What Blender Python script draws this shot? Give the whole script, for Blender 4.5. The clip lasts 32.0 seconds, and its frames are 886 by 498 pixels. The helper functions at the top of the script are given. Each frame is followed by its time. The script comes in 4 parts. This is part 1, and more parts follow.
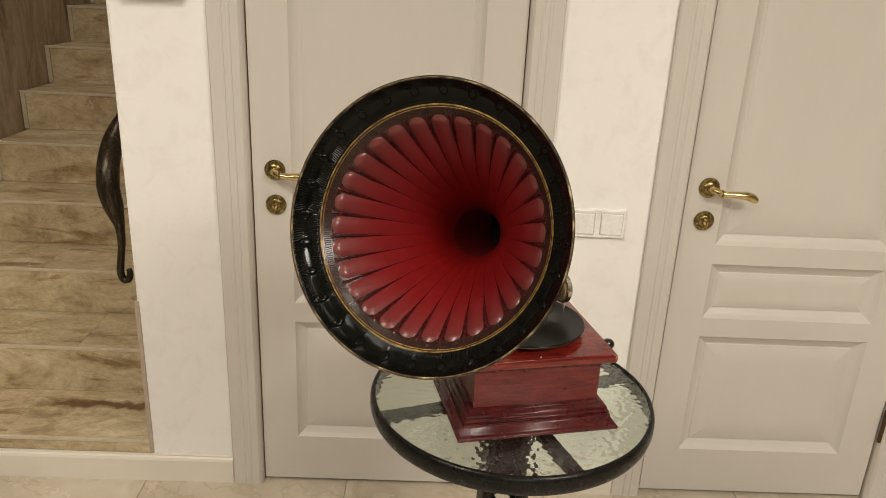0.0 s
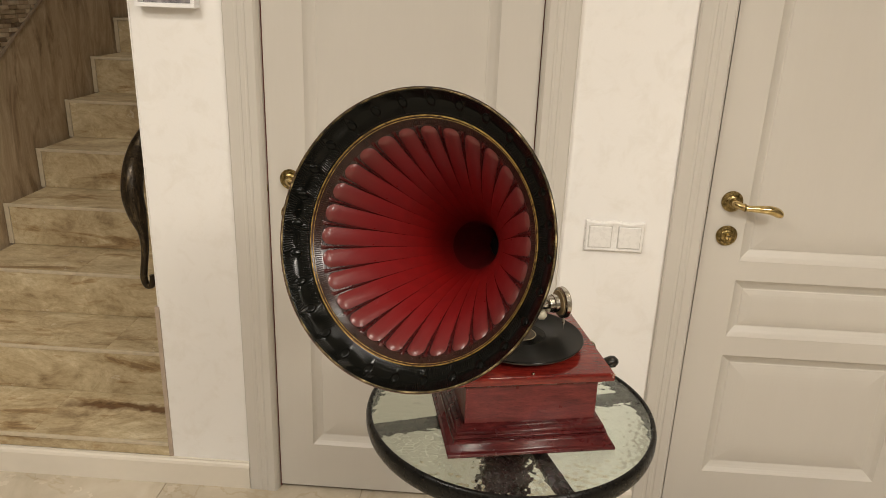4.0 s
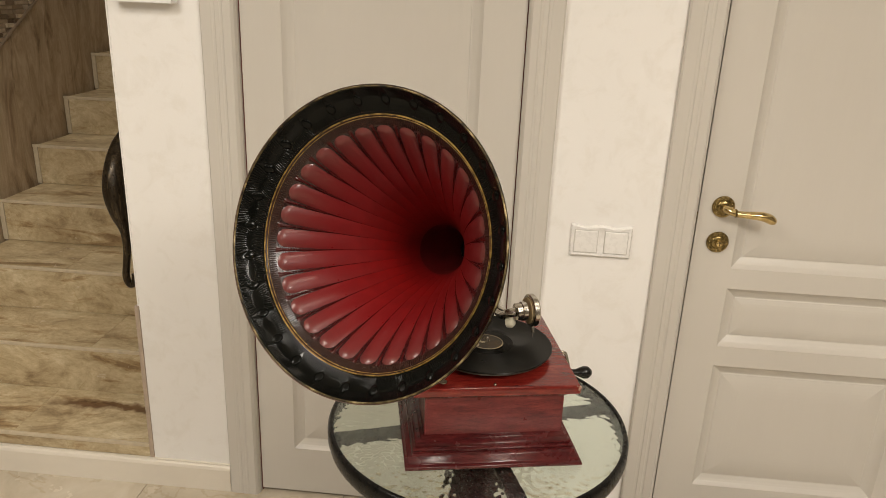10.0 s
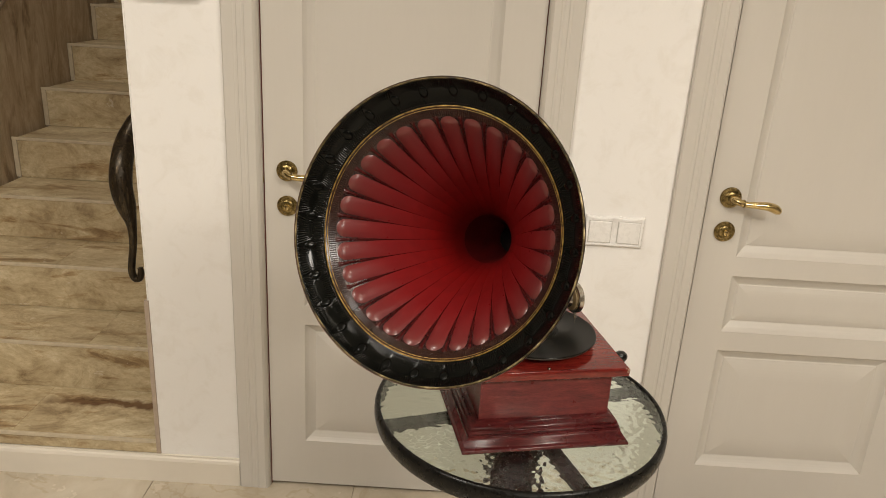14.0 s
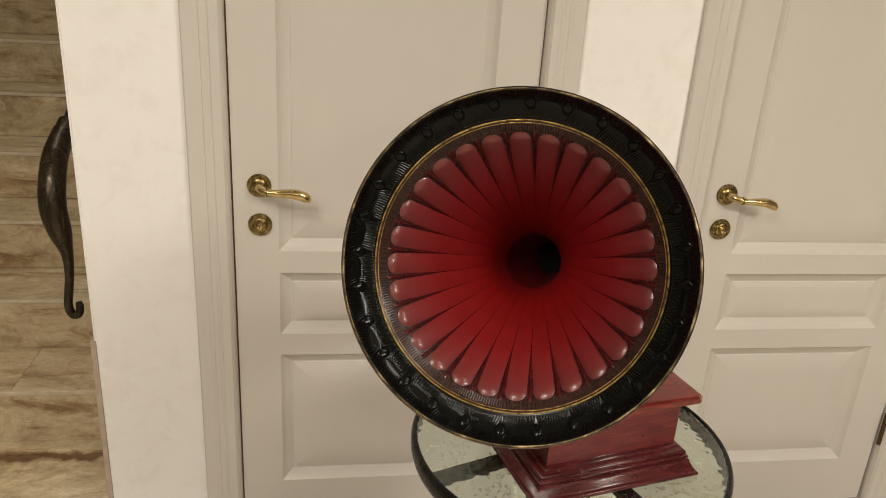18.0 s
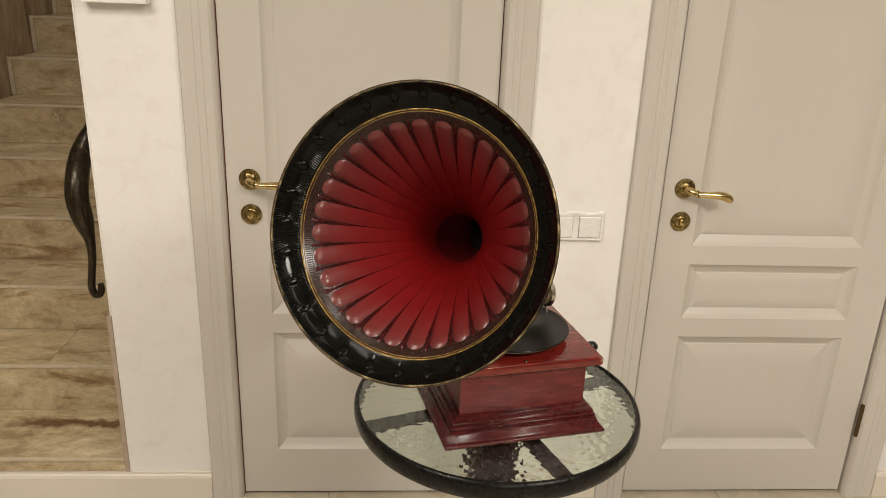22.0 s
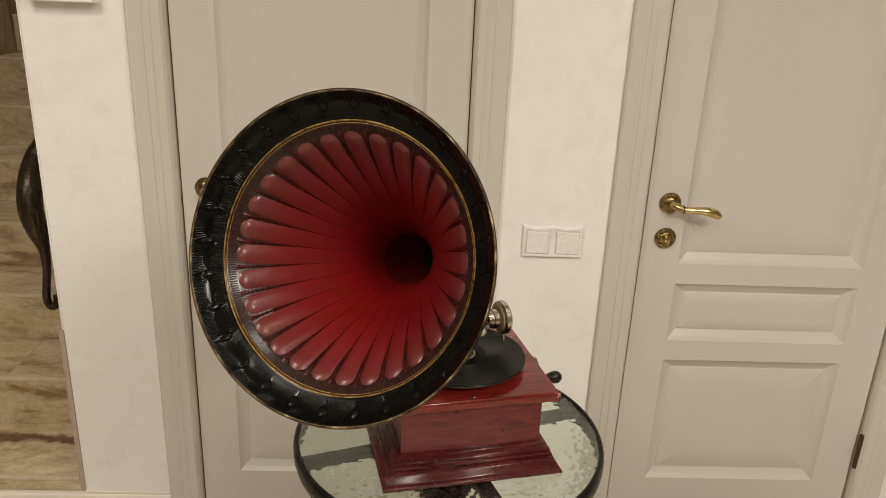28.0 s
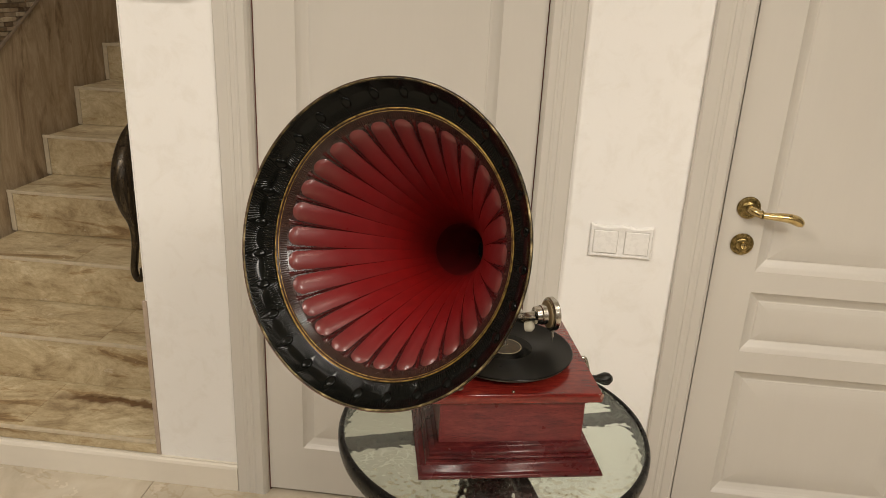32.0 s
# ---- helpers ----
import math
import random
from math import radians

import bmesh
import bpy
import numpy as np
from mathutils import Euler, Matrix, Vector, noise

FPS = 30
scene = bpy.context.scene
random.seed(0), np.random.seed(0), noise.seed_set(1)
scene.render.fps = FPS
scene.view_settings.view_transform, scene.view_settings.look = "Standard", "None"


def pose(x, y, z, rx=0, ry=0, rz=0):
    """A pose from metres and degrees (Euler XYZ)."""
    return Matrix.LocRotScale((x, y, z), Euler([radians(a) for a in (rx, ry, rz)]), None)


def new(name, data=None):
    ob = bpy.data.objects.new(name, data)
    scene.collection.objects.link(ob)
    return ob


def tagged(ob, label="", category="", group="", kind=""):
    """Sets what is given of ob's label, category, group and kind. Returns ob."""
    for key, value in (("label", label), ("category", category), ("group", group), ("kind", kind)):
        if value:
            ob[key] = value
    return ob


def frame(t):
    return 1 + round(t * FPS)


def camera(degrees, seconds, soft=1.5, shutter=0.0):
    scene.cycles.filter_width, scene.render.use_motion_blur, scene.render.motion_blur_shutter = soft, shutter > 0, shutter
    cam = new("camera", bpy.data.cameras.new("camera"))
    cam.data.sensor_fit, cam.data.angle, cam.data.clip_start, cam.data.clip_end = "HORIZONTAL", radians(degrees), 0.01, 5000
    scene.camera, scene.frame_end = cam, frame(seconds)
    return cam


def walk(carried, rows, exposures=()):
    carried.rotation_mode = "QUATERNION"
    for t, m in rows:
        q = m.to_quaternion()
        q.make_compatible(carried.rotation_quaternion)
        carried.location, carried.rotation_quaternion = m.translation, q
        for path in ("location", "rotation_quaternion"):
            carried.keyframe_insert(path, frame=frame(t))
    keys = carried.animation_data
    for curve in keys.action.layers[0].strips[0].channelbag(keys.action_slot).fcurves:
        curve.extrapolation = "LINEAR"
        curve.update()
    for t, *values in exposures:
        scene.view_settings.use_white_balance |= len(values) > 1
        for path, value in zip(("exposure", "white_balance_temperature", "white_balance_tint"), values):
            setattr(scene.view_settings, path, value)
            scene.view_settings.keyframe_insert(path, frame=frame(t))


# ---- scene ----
cam = camera(61.6, 32.0, soft=0.5)
METRES, EYE, TILT, LEAN, TURN = 3.25, 1.46, 0.0, 0.0, -1.4
ROWS = [
    (0.0, 0.0, 0.0, 0.0, 0.92, -19.94, -2.54),
    (0.5, 0.0149, -0.0061, 0.0019, 1.43, -19.67, -2.28),
    (1.0, 0.0332, -0.0104, 0.0031, 2.66, -19.4, -2.23),
    (1.5, 0.0504, -0.0115, 0.0039, 3.87, -19.08, -2.18),
    (2.0, 0.0626, -0.0095, 0.0028, 5.17, -18.9, -2.07),
    (2.5, 0.0691, -0.0065, 0.0009, 6.46, -19.01, -1.88),
    (3.0, 0.0681, -0.0017, -0.0007, 7.15, -19.27, -1.75),
    (3.5, 0.0554, 0.0028, -0.0002, 6.68, -19.49, -1.9),
    (4.0, 0.0324, 0.007, 0.0014, 5.09, -19.42, -1.99),
    (4.5, 0.0139, 0.0061, 0.0021, 3.57, -19.18, -2.1),
    (6.5, -0.0053, 0.0066, 0.0028, 0.83, -18.59, -2.61),
    (7.0, -0.005, 0.0069, 0.0022, 0.59, -18.65, -2.64),
    (7.5, -0.0034, 0.0067, 0.002, 0.53, -18.63, -2.62),
    (8.0, -0.0023, 0.0062, 0.0017, 0.43, -18.66, -2.64),
    (8.5, -0.0003, 0.0074, 0.0014, 0.46, -18.75, -2.68),
    (9.0, 0.0104, 0.0131, -0.0, 1.64, -19.01, -2.38),
    (9.5, 0.0364, 0.0198, -0.0002, 4.17, -19.38, -2.15),
    (10.0, 0.0619, 0.0251, -0.0002, 6.84, -19.49, -2.22),
    (10.5, 0.0788, 0.0305, -0.001, 8.45, -19.45, -2.3),
    (11.0, 0.0869, 0.036, -0.0023, 9.35, -19.4, -2.43),
    (11.5, 0.0895, 0.0381, -0.0032, 9.98, -19.51, -2.4),
    (12.0, 0.085, 0.0364, -0.0034, 10.09, -19.77, -2.35),
    (12.5, 0.0715, 0.0315, -0.0033, 9.15, -19.92, -2.51),
    (13.0, 0.0528, 0.027, -0.0021, 7.27, -19.91, -2.8),
    (13.5, 0.0277, 0.0196, -0.0024, 4.97, -19.83, -2.96),
    (14.0, 0.0069, 0.0107, -0.0029, 2.87, -19.67, -3.16),
    (14.5, 0.0004, 0.0144, -0.0028, 1.56, -19.62, -3.44),
    (16.5, -0.0189, 0.0795, -0.0071, -0.8, -20.18, -3.75),
    (17.0, -0.0417, 0.0801, -0.0055, -2.66, -20.23, -3.7),
    (17.5, -0.0648, 0.0759, -0.0042, -5.04, -20.3, -3.64),
    (18.0, -0.077, 0.0669, -0.0029, -6.66, -20.36, -3.46),
    (18.5, -0.0771, 0.0577, -0.0023, -7.03, -20.2, -3.0),
    (19.0, -0.0637, 0.0468, -0.0004, -6.62, -19.72, -2.72),
    (19.5, -0.0464, 0.0312, 0.001, -5.32, -19.39, -2.64),
    (20.0, -0.0367, 0.0146, 0.0011, -3.35, -19.05, -2.34),
    (20.5, -0.0262, 0.0008, 0.0011, -2.01, -18.76, -2.1),
    (21.0, -0.0164, -0.0065, -0.0007, -1.32, -18.62, -2.19),
    (21.5, -0.0085, -0.0058, -0.0006, -1.36, -18.85, -2.21),
    (22.0, -0.0058, 0.0036, -0.0021, -1.58, -19.31, -2.03),
    (22.5, -0.0125, 0.0133, -0.0018, -1.82, -19.34, -2.1),
    (23.0, -0.0347, 0.0126, 0.0007, -3.35, -19.31, -2.11),
    (23.5, -0.0579, 0.0098, -0.0, -5.51, -19.4, -2.41),
    (24.0, -0.0733, 0.0019, 0.0003, -7.47, -19.44, -2.6),
    (24.5, -0.0821, -0.006, 0.0008, -8.77, -19.26, -2.74),
    (25.0, -0.0722, -0.0138, 0.0016, -8.55, -18.79, -2.62),
    (25.5, -0.0442, -0.0221, 0.0033, -6.3, -18.2, -2.61),
    (27.5, 0.0236, 0.0186, -0.0003, -1.25, -18.69, -2.47),
    (28.0, 0.0321, 0.0396, -0.0015, -0.17, -19.3, -2.32),
    (28.5, 0.0522, 0.0495, -0.0034, 2.04, -19.75, -2.01),
    (29.0, 0.0856, 0.0496, -0.0023, 5.57, -20.15, -2.01),
    (29.5, 0.112, 0.0536, -0.0027, 8.81, -20.38, -2.08),
    (30.0, 0.1257, 0.0574, -0.0032, 11.57, -20.33, -2.18),
    (30.5, 0.1282, 0.0591, -0.0038, 13.12, -20.32, -2.12),
    (31.0, 0.1154, 0.0564, -0.0034, 12.91, -20.44, -2.2),
    (31.5, 0.0891, 0.0513, -0.0031, 10.98, -20.34, -2.47),
    (32.0, 0.0561, 0.0403, -0.0031, 7.8, -19.93, -2.68),
]
walk(cam, [(t, pose(0, 0, EYE, TILT, LEAN, TURN) @ pose(METRES * x, METRES * y, METRES * z, 90 + pitch, roll, yaw)) for t, x, y, z, yaw, pitch, roll in ROWS],
     exposures=[(0.0, 0.12, 6500, 10), (22.2, 0.12, 6500, 10), (23.0, 0.05, 6550, 10), (24.0, -0.42, 7000, 10), (24.6, -0.50, 7100, 10), (25.2, -0.60, 7100, 10), (25.8, -0.45, 7000, 10), (27.4, -0.12, 6550, 10), (28.2, -0.02, 6500, 10), (29.0, 0.04, 6500, 10), (32.0, 0.10, 6500, 10)])

# ---- light ----
world = bpy.data.worlds.new("world")
scene.world = world
world.use_nodes = True
world.node_tree.nodes["Background"].inputs[0].default_value = (0.9, 0.78, 0.62, 1)
world.node_tree.nodes["Background"].inputs[1].default_value = 0.02


def lamp(name, x, y, z, size, watts, colour):
    data = bpy.data.lights.new(name, "AREA")
    data.shape, data.size, data.energy, data.color = "DISK", size, watts, colour
    ob = new(name, data)
    ob.matrix_world = pose(x, y, z)
    return ob


CEILING_Z, STAIR_CEILING_Z = 2.62, 4.40
WARM = (1.0, 0.942, 0.845)
# The first follows shadows and highlights; the other five are unseen added fills.
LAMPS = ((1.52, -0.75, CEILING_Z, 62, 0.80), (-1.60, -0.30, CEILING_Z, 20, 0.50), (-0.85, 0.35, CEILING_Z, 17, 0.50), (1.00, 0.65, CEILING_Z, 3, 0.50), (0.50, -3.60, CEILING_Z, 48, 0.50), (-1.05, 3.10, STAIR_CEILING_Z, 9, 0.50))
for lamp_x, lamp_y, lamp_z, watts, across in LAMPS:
    lamp("unseen_lamp_light", lamp_x, lamp_y, lamp_z - 0.10, across, watts, WARM)


# ---- materials ----
def material(name, rough=0.5, metal=0.0, coat=0.0, spec=0.5):
    m = bpy.data.materials.new(name)
    m.use_nodes = True
    b = m.node_tree.nodes["Principled BSDF"]
    b.inputs["Roughness"].default_value = rough
    b.inputs["Metallic"].default_value = metal
    b.inputs["Coat Weight"].default_value = coat
    b.inputs["Coat Roughness"].default_value = 0.15
    b.inputs["Specular IOR Level"].default_value = spec
    return m, m.node_tree, b


def coords(nt, scale=(1, 1, 1), space="Object"):
    tc = nt.nodes.new("ShaderNodeTexCoord")
    mp = nt.nodes.new("ShaderNodeMapping")
    mp.inputs["Scale"].default_value = scale
    nt.links.new(tc.outputs[space], mp.inputs[0])
    return mp.outputs[0]


def noise_tex(nt, vec, scale, detail=5, rough=0.6, warp=0.0):
    n = nt.nodes.new("ShaderNodeTexNoise")
    n.inputs["Scale"].default_value = scale
    n.inputs["Detail"].default_value = detail
    n.inputs["Roughness"].default_value = rough
    n.inputs["Distortion"].default_value = warp
    nt.links.new(vec, n.inputs["Vector"])
    return n.outputs[0]


def ramp(nt, fac, stops):
    r = nt.nodes.new("ShaderNodeValToRGB")
    e = r.color_ramp.elements
    while len(e) < len(stops):
        e.new(0.5)
    for el, (p, c) in zip(e, stops):
        el.position, el.color = p, (*c, 1)
    nt.links.new(fac, r.inputs[0])
    return r.outputs[0]


def mix(nt, fac, a, b, mode="MIX"):
    m = nt.nodes.new("ShaderNodeMix")
    m.data_type, m.blend_type = "RGBA", mode
    for sock, v in ((m.inputs[0], fac), (m.inputs[6], a), (m.inputs[7], b)):
        if isinstance(v, (int, float)):
            sock.default_value = v
        elif isinstance(v, tuple):
            sock.default_value = (*v, 1)
        else:
            nt.links.new(v, sock)
    return m.outputs[2]


def bump(nt, b, height, strength, distance):
    n = nt.nodes.new("ShaderNodeBump")
    n.inputs["Strength"].default_value = strength
    n.inputs["Distance"].default_value = distance
    nt.links.new(height, n.inputs["Height"])
    nt.links.new(n.outputs[0], b.inputs["Normal"])


def wear_rough(nt, b, vec, scale, lo, hi):
    v = noise_tex(nt, vec, scale, 4)
    r = nt.nodes.new("ShaderNodeMapRange")
    r.inputs["From Min"].default_value, r.inputs["From Max"].default_value = 0.3, 0.7
    r.inputs["To Min"].default_value, r.inputs["To Max"].default_value = lo, hi
    nt.links.new(v, r.inputs["Value"])
    nt.links.new(r.outputs[0], b.inputs["Roughness"])


def mottled(name, stops, scale, rough=0.5, metal=0.0, coat=0.0, stretch=(1, 1, 1), strength=0.15, distance=0.002, fine=None, spec=0.5, warp=0.0):
    """Noise colour at one scale and finer relief at another."""
    m, nt, b = material(name, rough, metal, coat, spec)
    vec = coords(nt, stretch)
    nt.links.new(ramp(nt, noise_tex(nt, vec, scale, 6, 0.6, warp), stops), b.inputs["Base Color"])
    bump(nt, b, noise_tex(nt, vec, fine or scale * 6, 4), strength, distance)
    wear_rough(nt, b, vec, scale * 2.3, rough * 0.85, min(1, rough * 1.15))
    return m


def plaster():
    m, nt, b = material("plaster", 0.75)
    vec = coords(nt)
    big = noise_tex(nt, vec, 2.2, 4)
    base = ramp(nt, big, [(0.3, (0.800, 0.778, 0.750)), (0.7, (0.833, 0.811, 0.786))])
    blot = ramp(nt, noise_tex(nt, vec, 13, 6, 0.68, 0.6), [(0.36, (0.94, 0.93, 0.91)), (0.50, (1, 1, 1))])
    nt.links.new(mix(nt, 0.7, base, blot, "MULTIPLY"), b.inputs["Base Color"])
    bump(nt, b, noise_tex(nt, vec, 30, 7, 0.7, 0.5), 0.16, 0.003)
    return m


def door_paint():
    m, nt, b = material("door_paint", 0.34, spec=0.3)
    vec = coords(nt, (1, 1, 0.055))
    grain = noise_tex(nt, vec, 110, 5, 0.6, 0.8)
    big = noise_tex(nt, coords(nt, (1, 1, 0.4)), 3.0, 3)
    c = ramp(nt, big, [(0.3, (0.552, 0.519, 0.469)), (0.7, (0.582, 0.549, 0.499))])
    g = ramp(nt, grain, [(0.32, (0.99, 0.988, 0.986)), (0.6, (1, 1, 1))])
    nt.links.new(mix(nt, 0.8, c, g, "MULTIPLY"), b.inputs["Base Color"])
    bump(nt, b, grain, 0.06, 0.0008)
    wear_rough(nt, b, coords(nt), 9, 0.28, 0.40)
    return m


def wood_red(name, dark, mid, pale, lo, hi, coat=0.0, spec=0.4, relief=0.25):
    """Red-stained oak under lacquer: long grain, short dark pores and broad uneven stain."""
    m, nt, b = material(name, lo, coat=coat, spec=spec)
    g = noise_tex(nt, coords(nt, (2.2, 13, 13)), 9, 6, 0.58, 0.7)
    pores = noise_tex(nt, coords(nt, (14, 150, 150)), 6.5, 3, 0.55, 0.3)
    stain = ramp(nt, noise_tex(nt, coords(nt, (2, 4, 4)), 7, 4, 0.6, 0.5), [(0.35, (0.72, 0.66, 0.68)), (0.65, (1, 1, 1))])
    c = ramp(nt, g, [(0.28, dark), (0.48, mid), (0.72, pale)])
    c = mix(nt, 0.85, c, ramp(nt, pores, [(0.36, (0.55, 0.48, 0.50)), (0.52, (1, 1, 1))]), "MULTIPLY")
    nt.links.new(mix(nt, 0.8, c, stain, "MULTIPLY"), b.inputs["Base Color"])
    bump(nt, b, pores, relief, 0.0008)
    wear_rough(nt, b, coords(nt), 18, lo, hi)
    return m


def stair_stone(name="stair_stone_tile", streak=None):
    m, nt, b = material(name, 0.42)
    oi = nt.nodes.new("ShaderNodeObjectInfo")
    tc = nt.nodes.new("ShaderNodeTexCoord")
    off = nt.nodes.new("ShaderNodeVectorMath")
    off.operation = "MULTIPLY_ADD"
    cmb = nt.nodes.new("ShaderNodeCombineXYZ")
    for i in range(3):
        nt.links.new(oi.outputs["Random"], cmb.inputs[i])
    nt.links.new(cmb.outputs[0], off.inputs[0])
    off.inputs[1].default_value = (37, 19, 11)
    nt.links.new(tc.outputs["Object"], off.inputs[2])
    mp = nt.nodes.new("ShaderNodeMapping")
    mp.inputs["Scale"].default_value = (1.1, 1.7, 1.7)
    nt.links.new(off.outputs[0], mp.inputs[0])
    base = ramp(nt, noise_tex(nt, mp.outputs[0], 6.0, 9, 0.72, 0.5), [(0.32, (0.27, 0.195, 0.110)), (0.43, (0.45, 0.355, 0.215)), (0.55, (0.57, 0.475, 0.305)), (0.68, (0.72, 0.635, 0.46))])
    fine = ramp(nt, noise_tex(nt, mp.outputs[0], 42, 6, 0.7, 0.3), [(0.35, (0.80, 0.77, 0.72)), (0.58, (1, 1, 1))])
    mv = nt.nodes.new("ShaderNodeMapping")
    mv.inputs["Scale"].default_value = (0.55, 2.4, 2.4)
    nt.links.new(off.outputs[0], mv.inputs[0])
    vein = ramp(nt, noise_tex(nt, mv.outputs[0], 5.5, 8, 0.66, 0.6), [(0.36, (0.36, 0.24, 0.145)), (0.40, (0.66, 0.53, 0.39)), (0.46, (1, 1, 1))])
    chips = ramp(nt, noise_tex(nt, mp.outputs[0], 13, 5, 0.6, 1.2), [(0.665, (0, 0, 0)), (0.70, (1, 1, 1))])
    crack = ramp(nt, noise_tex(nt, mp.outputs[0], 3.4, 4, 0.5, 1.2), [(0.488, (1, 1, 1)), (0.5, (1.0, 0.97, 0.9)), (0.503, (0.70, 0.60, 0.48)), (0.512, (1, 1, 1))])
    col = mix(nt, 0.5, mix(nt, 0.75, mix(nt, 0.8, base, fine, "MULTIPLY"), vein, "MULTIPLY"), crack, "MULTIPLY")
    half_chips = nt.nodes.new("ShaderNodeMath")
    half_chips.operation = "MULTIPLY"
    half_chips.inputs[1].default_value = 0.45
    nt.links.new(chips, half_chips.inputs[0])
    col = mix(nt, half_chips.outputs[0], col, (0.68, 0.62, 0.50))
    if streak:
        # one long rust-brown vein along the tile: centre, half length, place across, half width
        sep = nt.nodes.new("ShaderNodeSeparateXYZ")
        wob = nt.nodes.new("ShaderNodeVectorMath")
        wob.operation = "MULTIPLY_ADD"
        nz = nt.nodes.new("ShaderNodeTexNoise")
        nz.inputs["Scale"].default_value, nz.inputs["Detail"].default_value = 22, 6
        nt.links.new(tc.outputs["Object"], nz.inputs["Vector"])
        nt.links.new(nz.outputs["Color"], wob.inputs[0])
        wob.inputs[1].default_value = (0.10, 0.065, 0.0)
        nt.links.new(tc.outputs["Object"], wob.inputs[2])
        nt.links.new(wob.outputs[0], sep.inputs[0])
        masks = []
        for out, mid, half, soft in (("X", streak[0] + 0.05, streak[1], 0.05), ("Y", streak[2] + 0.0325, streak[3], 0.009)):
            d = nt.nodes.new("ShaderNodeMath")
            d.operation = "SUBTRACT"
            nt.links.new(sep.outputs[out], d.inputs[0])
            d.inputs[1].default_value = mid
            a = nt.nodes.new("ShaderNodeMath")
            a.operation = "ABSOLUTE"
            nt.links.new(d.outputs[0], a.inputs[0])
            r = nt.nodes.new("ShaderNodeMapRange")
            r.inputs["From Min"].default_value, r.inputs["From Max"].default_value = half - soft, half + soft
            r.inputs["To Min"].default_value, r.inputs["To Max"].default_value = 1, 0
            nt.links.new(a.outputs[0], r.inputs["Value"])
            masks.append(r.outputs[0])
        mm = nt.nodes.new("ShaderNodeMath")
        mm.operation = "MULTIPLY"
        nt.links.new(masks[0], mm.inputs[0])
        nt.links.new(masks[1], mm.inputs[1])
        col = mix(nt, mm.outputs[0], col, mix(nt, 1.0, col, (0.30, 0.20, 0.145), "MULTIPLY"))
    nt.links.new(col, b.inputs["Base Color"])
    bump(nt, b, noise_tex(nt, mp.outputs[0], 40, 4), 0.08, 0.001)
    return m


def floor_tile():
    m, nt, b = material("floor_porcelain", 0.22)
    oi = nt.nodes.new("ShaderNodeObjectInfo")
    tc = nt.nodes.new("ShaderNodeTexCoord")
    off = nt.nodes.new("ShaderNodeVectorMath")
    off.operation = "MULTIPLY_ADD"
    cmb = nt.nodes.new("ShaderNodeCombineXYZ")
    for i in range(3):
        nt.links.new(oi.outputs["Random"], cmb.inputs[i])
    nt.links.new(cmb.outputs[0], off.inputs[0])
    off.inputs[1].default_value = (23, 41, 17)
    nt.links.new(tc.outputs["Object"], off.inputs[2])
    base = ramp(nt, noise_tex(nt, off.outputs[0], 3.0, 7, 0.62, 1.0), [(0.3, (0.42, 0.36, 0.27)), (0.55, (0.54, 0.475, 0.375)), (0.75, (0.62, 0.565, 0.47))])
    vein = ramp(nt, noise_tex(nt, off.outputs[0], 1.7, 5, 0.55, 2.6), [(0.47, (1, 1, 1)), (0.495, (0.84, 0.79, 0.70)), (0.52, (1, 1, 1))])
    nt.links.new(mix(nt, 0.7, base, vein, "MULTIPLY"), b.inputs["Base Color"])
    wear_rough(nt, b, off.outputs[0], 7, 0.18, 0.32)
    return m


def plank_tile():
    m, nt, b = material("wood_look_tile", 0.5)
    vec = coords(nt, (5, 5, 1.1))
    g = noise_tex(nt, vec, 3.2, 9, 0.74, 1.1)
    c = ramp(nt, g, [(0.28, (0.20, 0.137, 0.082)), (0.45, (0.34, 0.256, 0.163)), (0.58, (0.43, 0.337, 0.228)), (0.75, (0.52, 0.43, 0.315))])
    knot = ramp(nt, noise_tex(nt, coords(nt, (3, 3, 1.0)), 2.2, 5, 0.6, 1.5), [(0.33, (0.42, 0.34, 0.28)), (0.46, (1, 1, 1))])
    nt.links.new(mix(nt, 0.8, c, knot, "MULTIPLY"), b.inputs["Base Color"])
    bump(nt, b, g, 0.1, 0.002)
    return m


def mosaic_stone():
    m, nt, b = material("mosaic_stone", 0.7)
    oi = nt.nodes.new("ShaderNodeObjectInfo")
    c = ramp(nt, oi.outputs["Random"], [(0.0, (0.11, 0.072, 0.042)), (0.3, (0.22, 0.155, 0.095)), (0.6, (0.36, 0.275, 0.185)), (1.0, (0.52, 0.43, 0.31))])
    n = noise_tex(nt, coords(nt), 45, 5)
    nt.links.new(mix(nt, 0.6, c, ramp(nt, n, [(0.3, (0.6, 0.57, 0.52)), (0.7, (1, 1, 1))]), "MULTIPLY"), b.inputs["Base Color"])
    bump(nt, b, n, 0.3, 0.004)
    return m


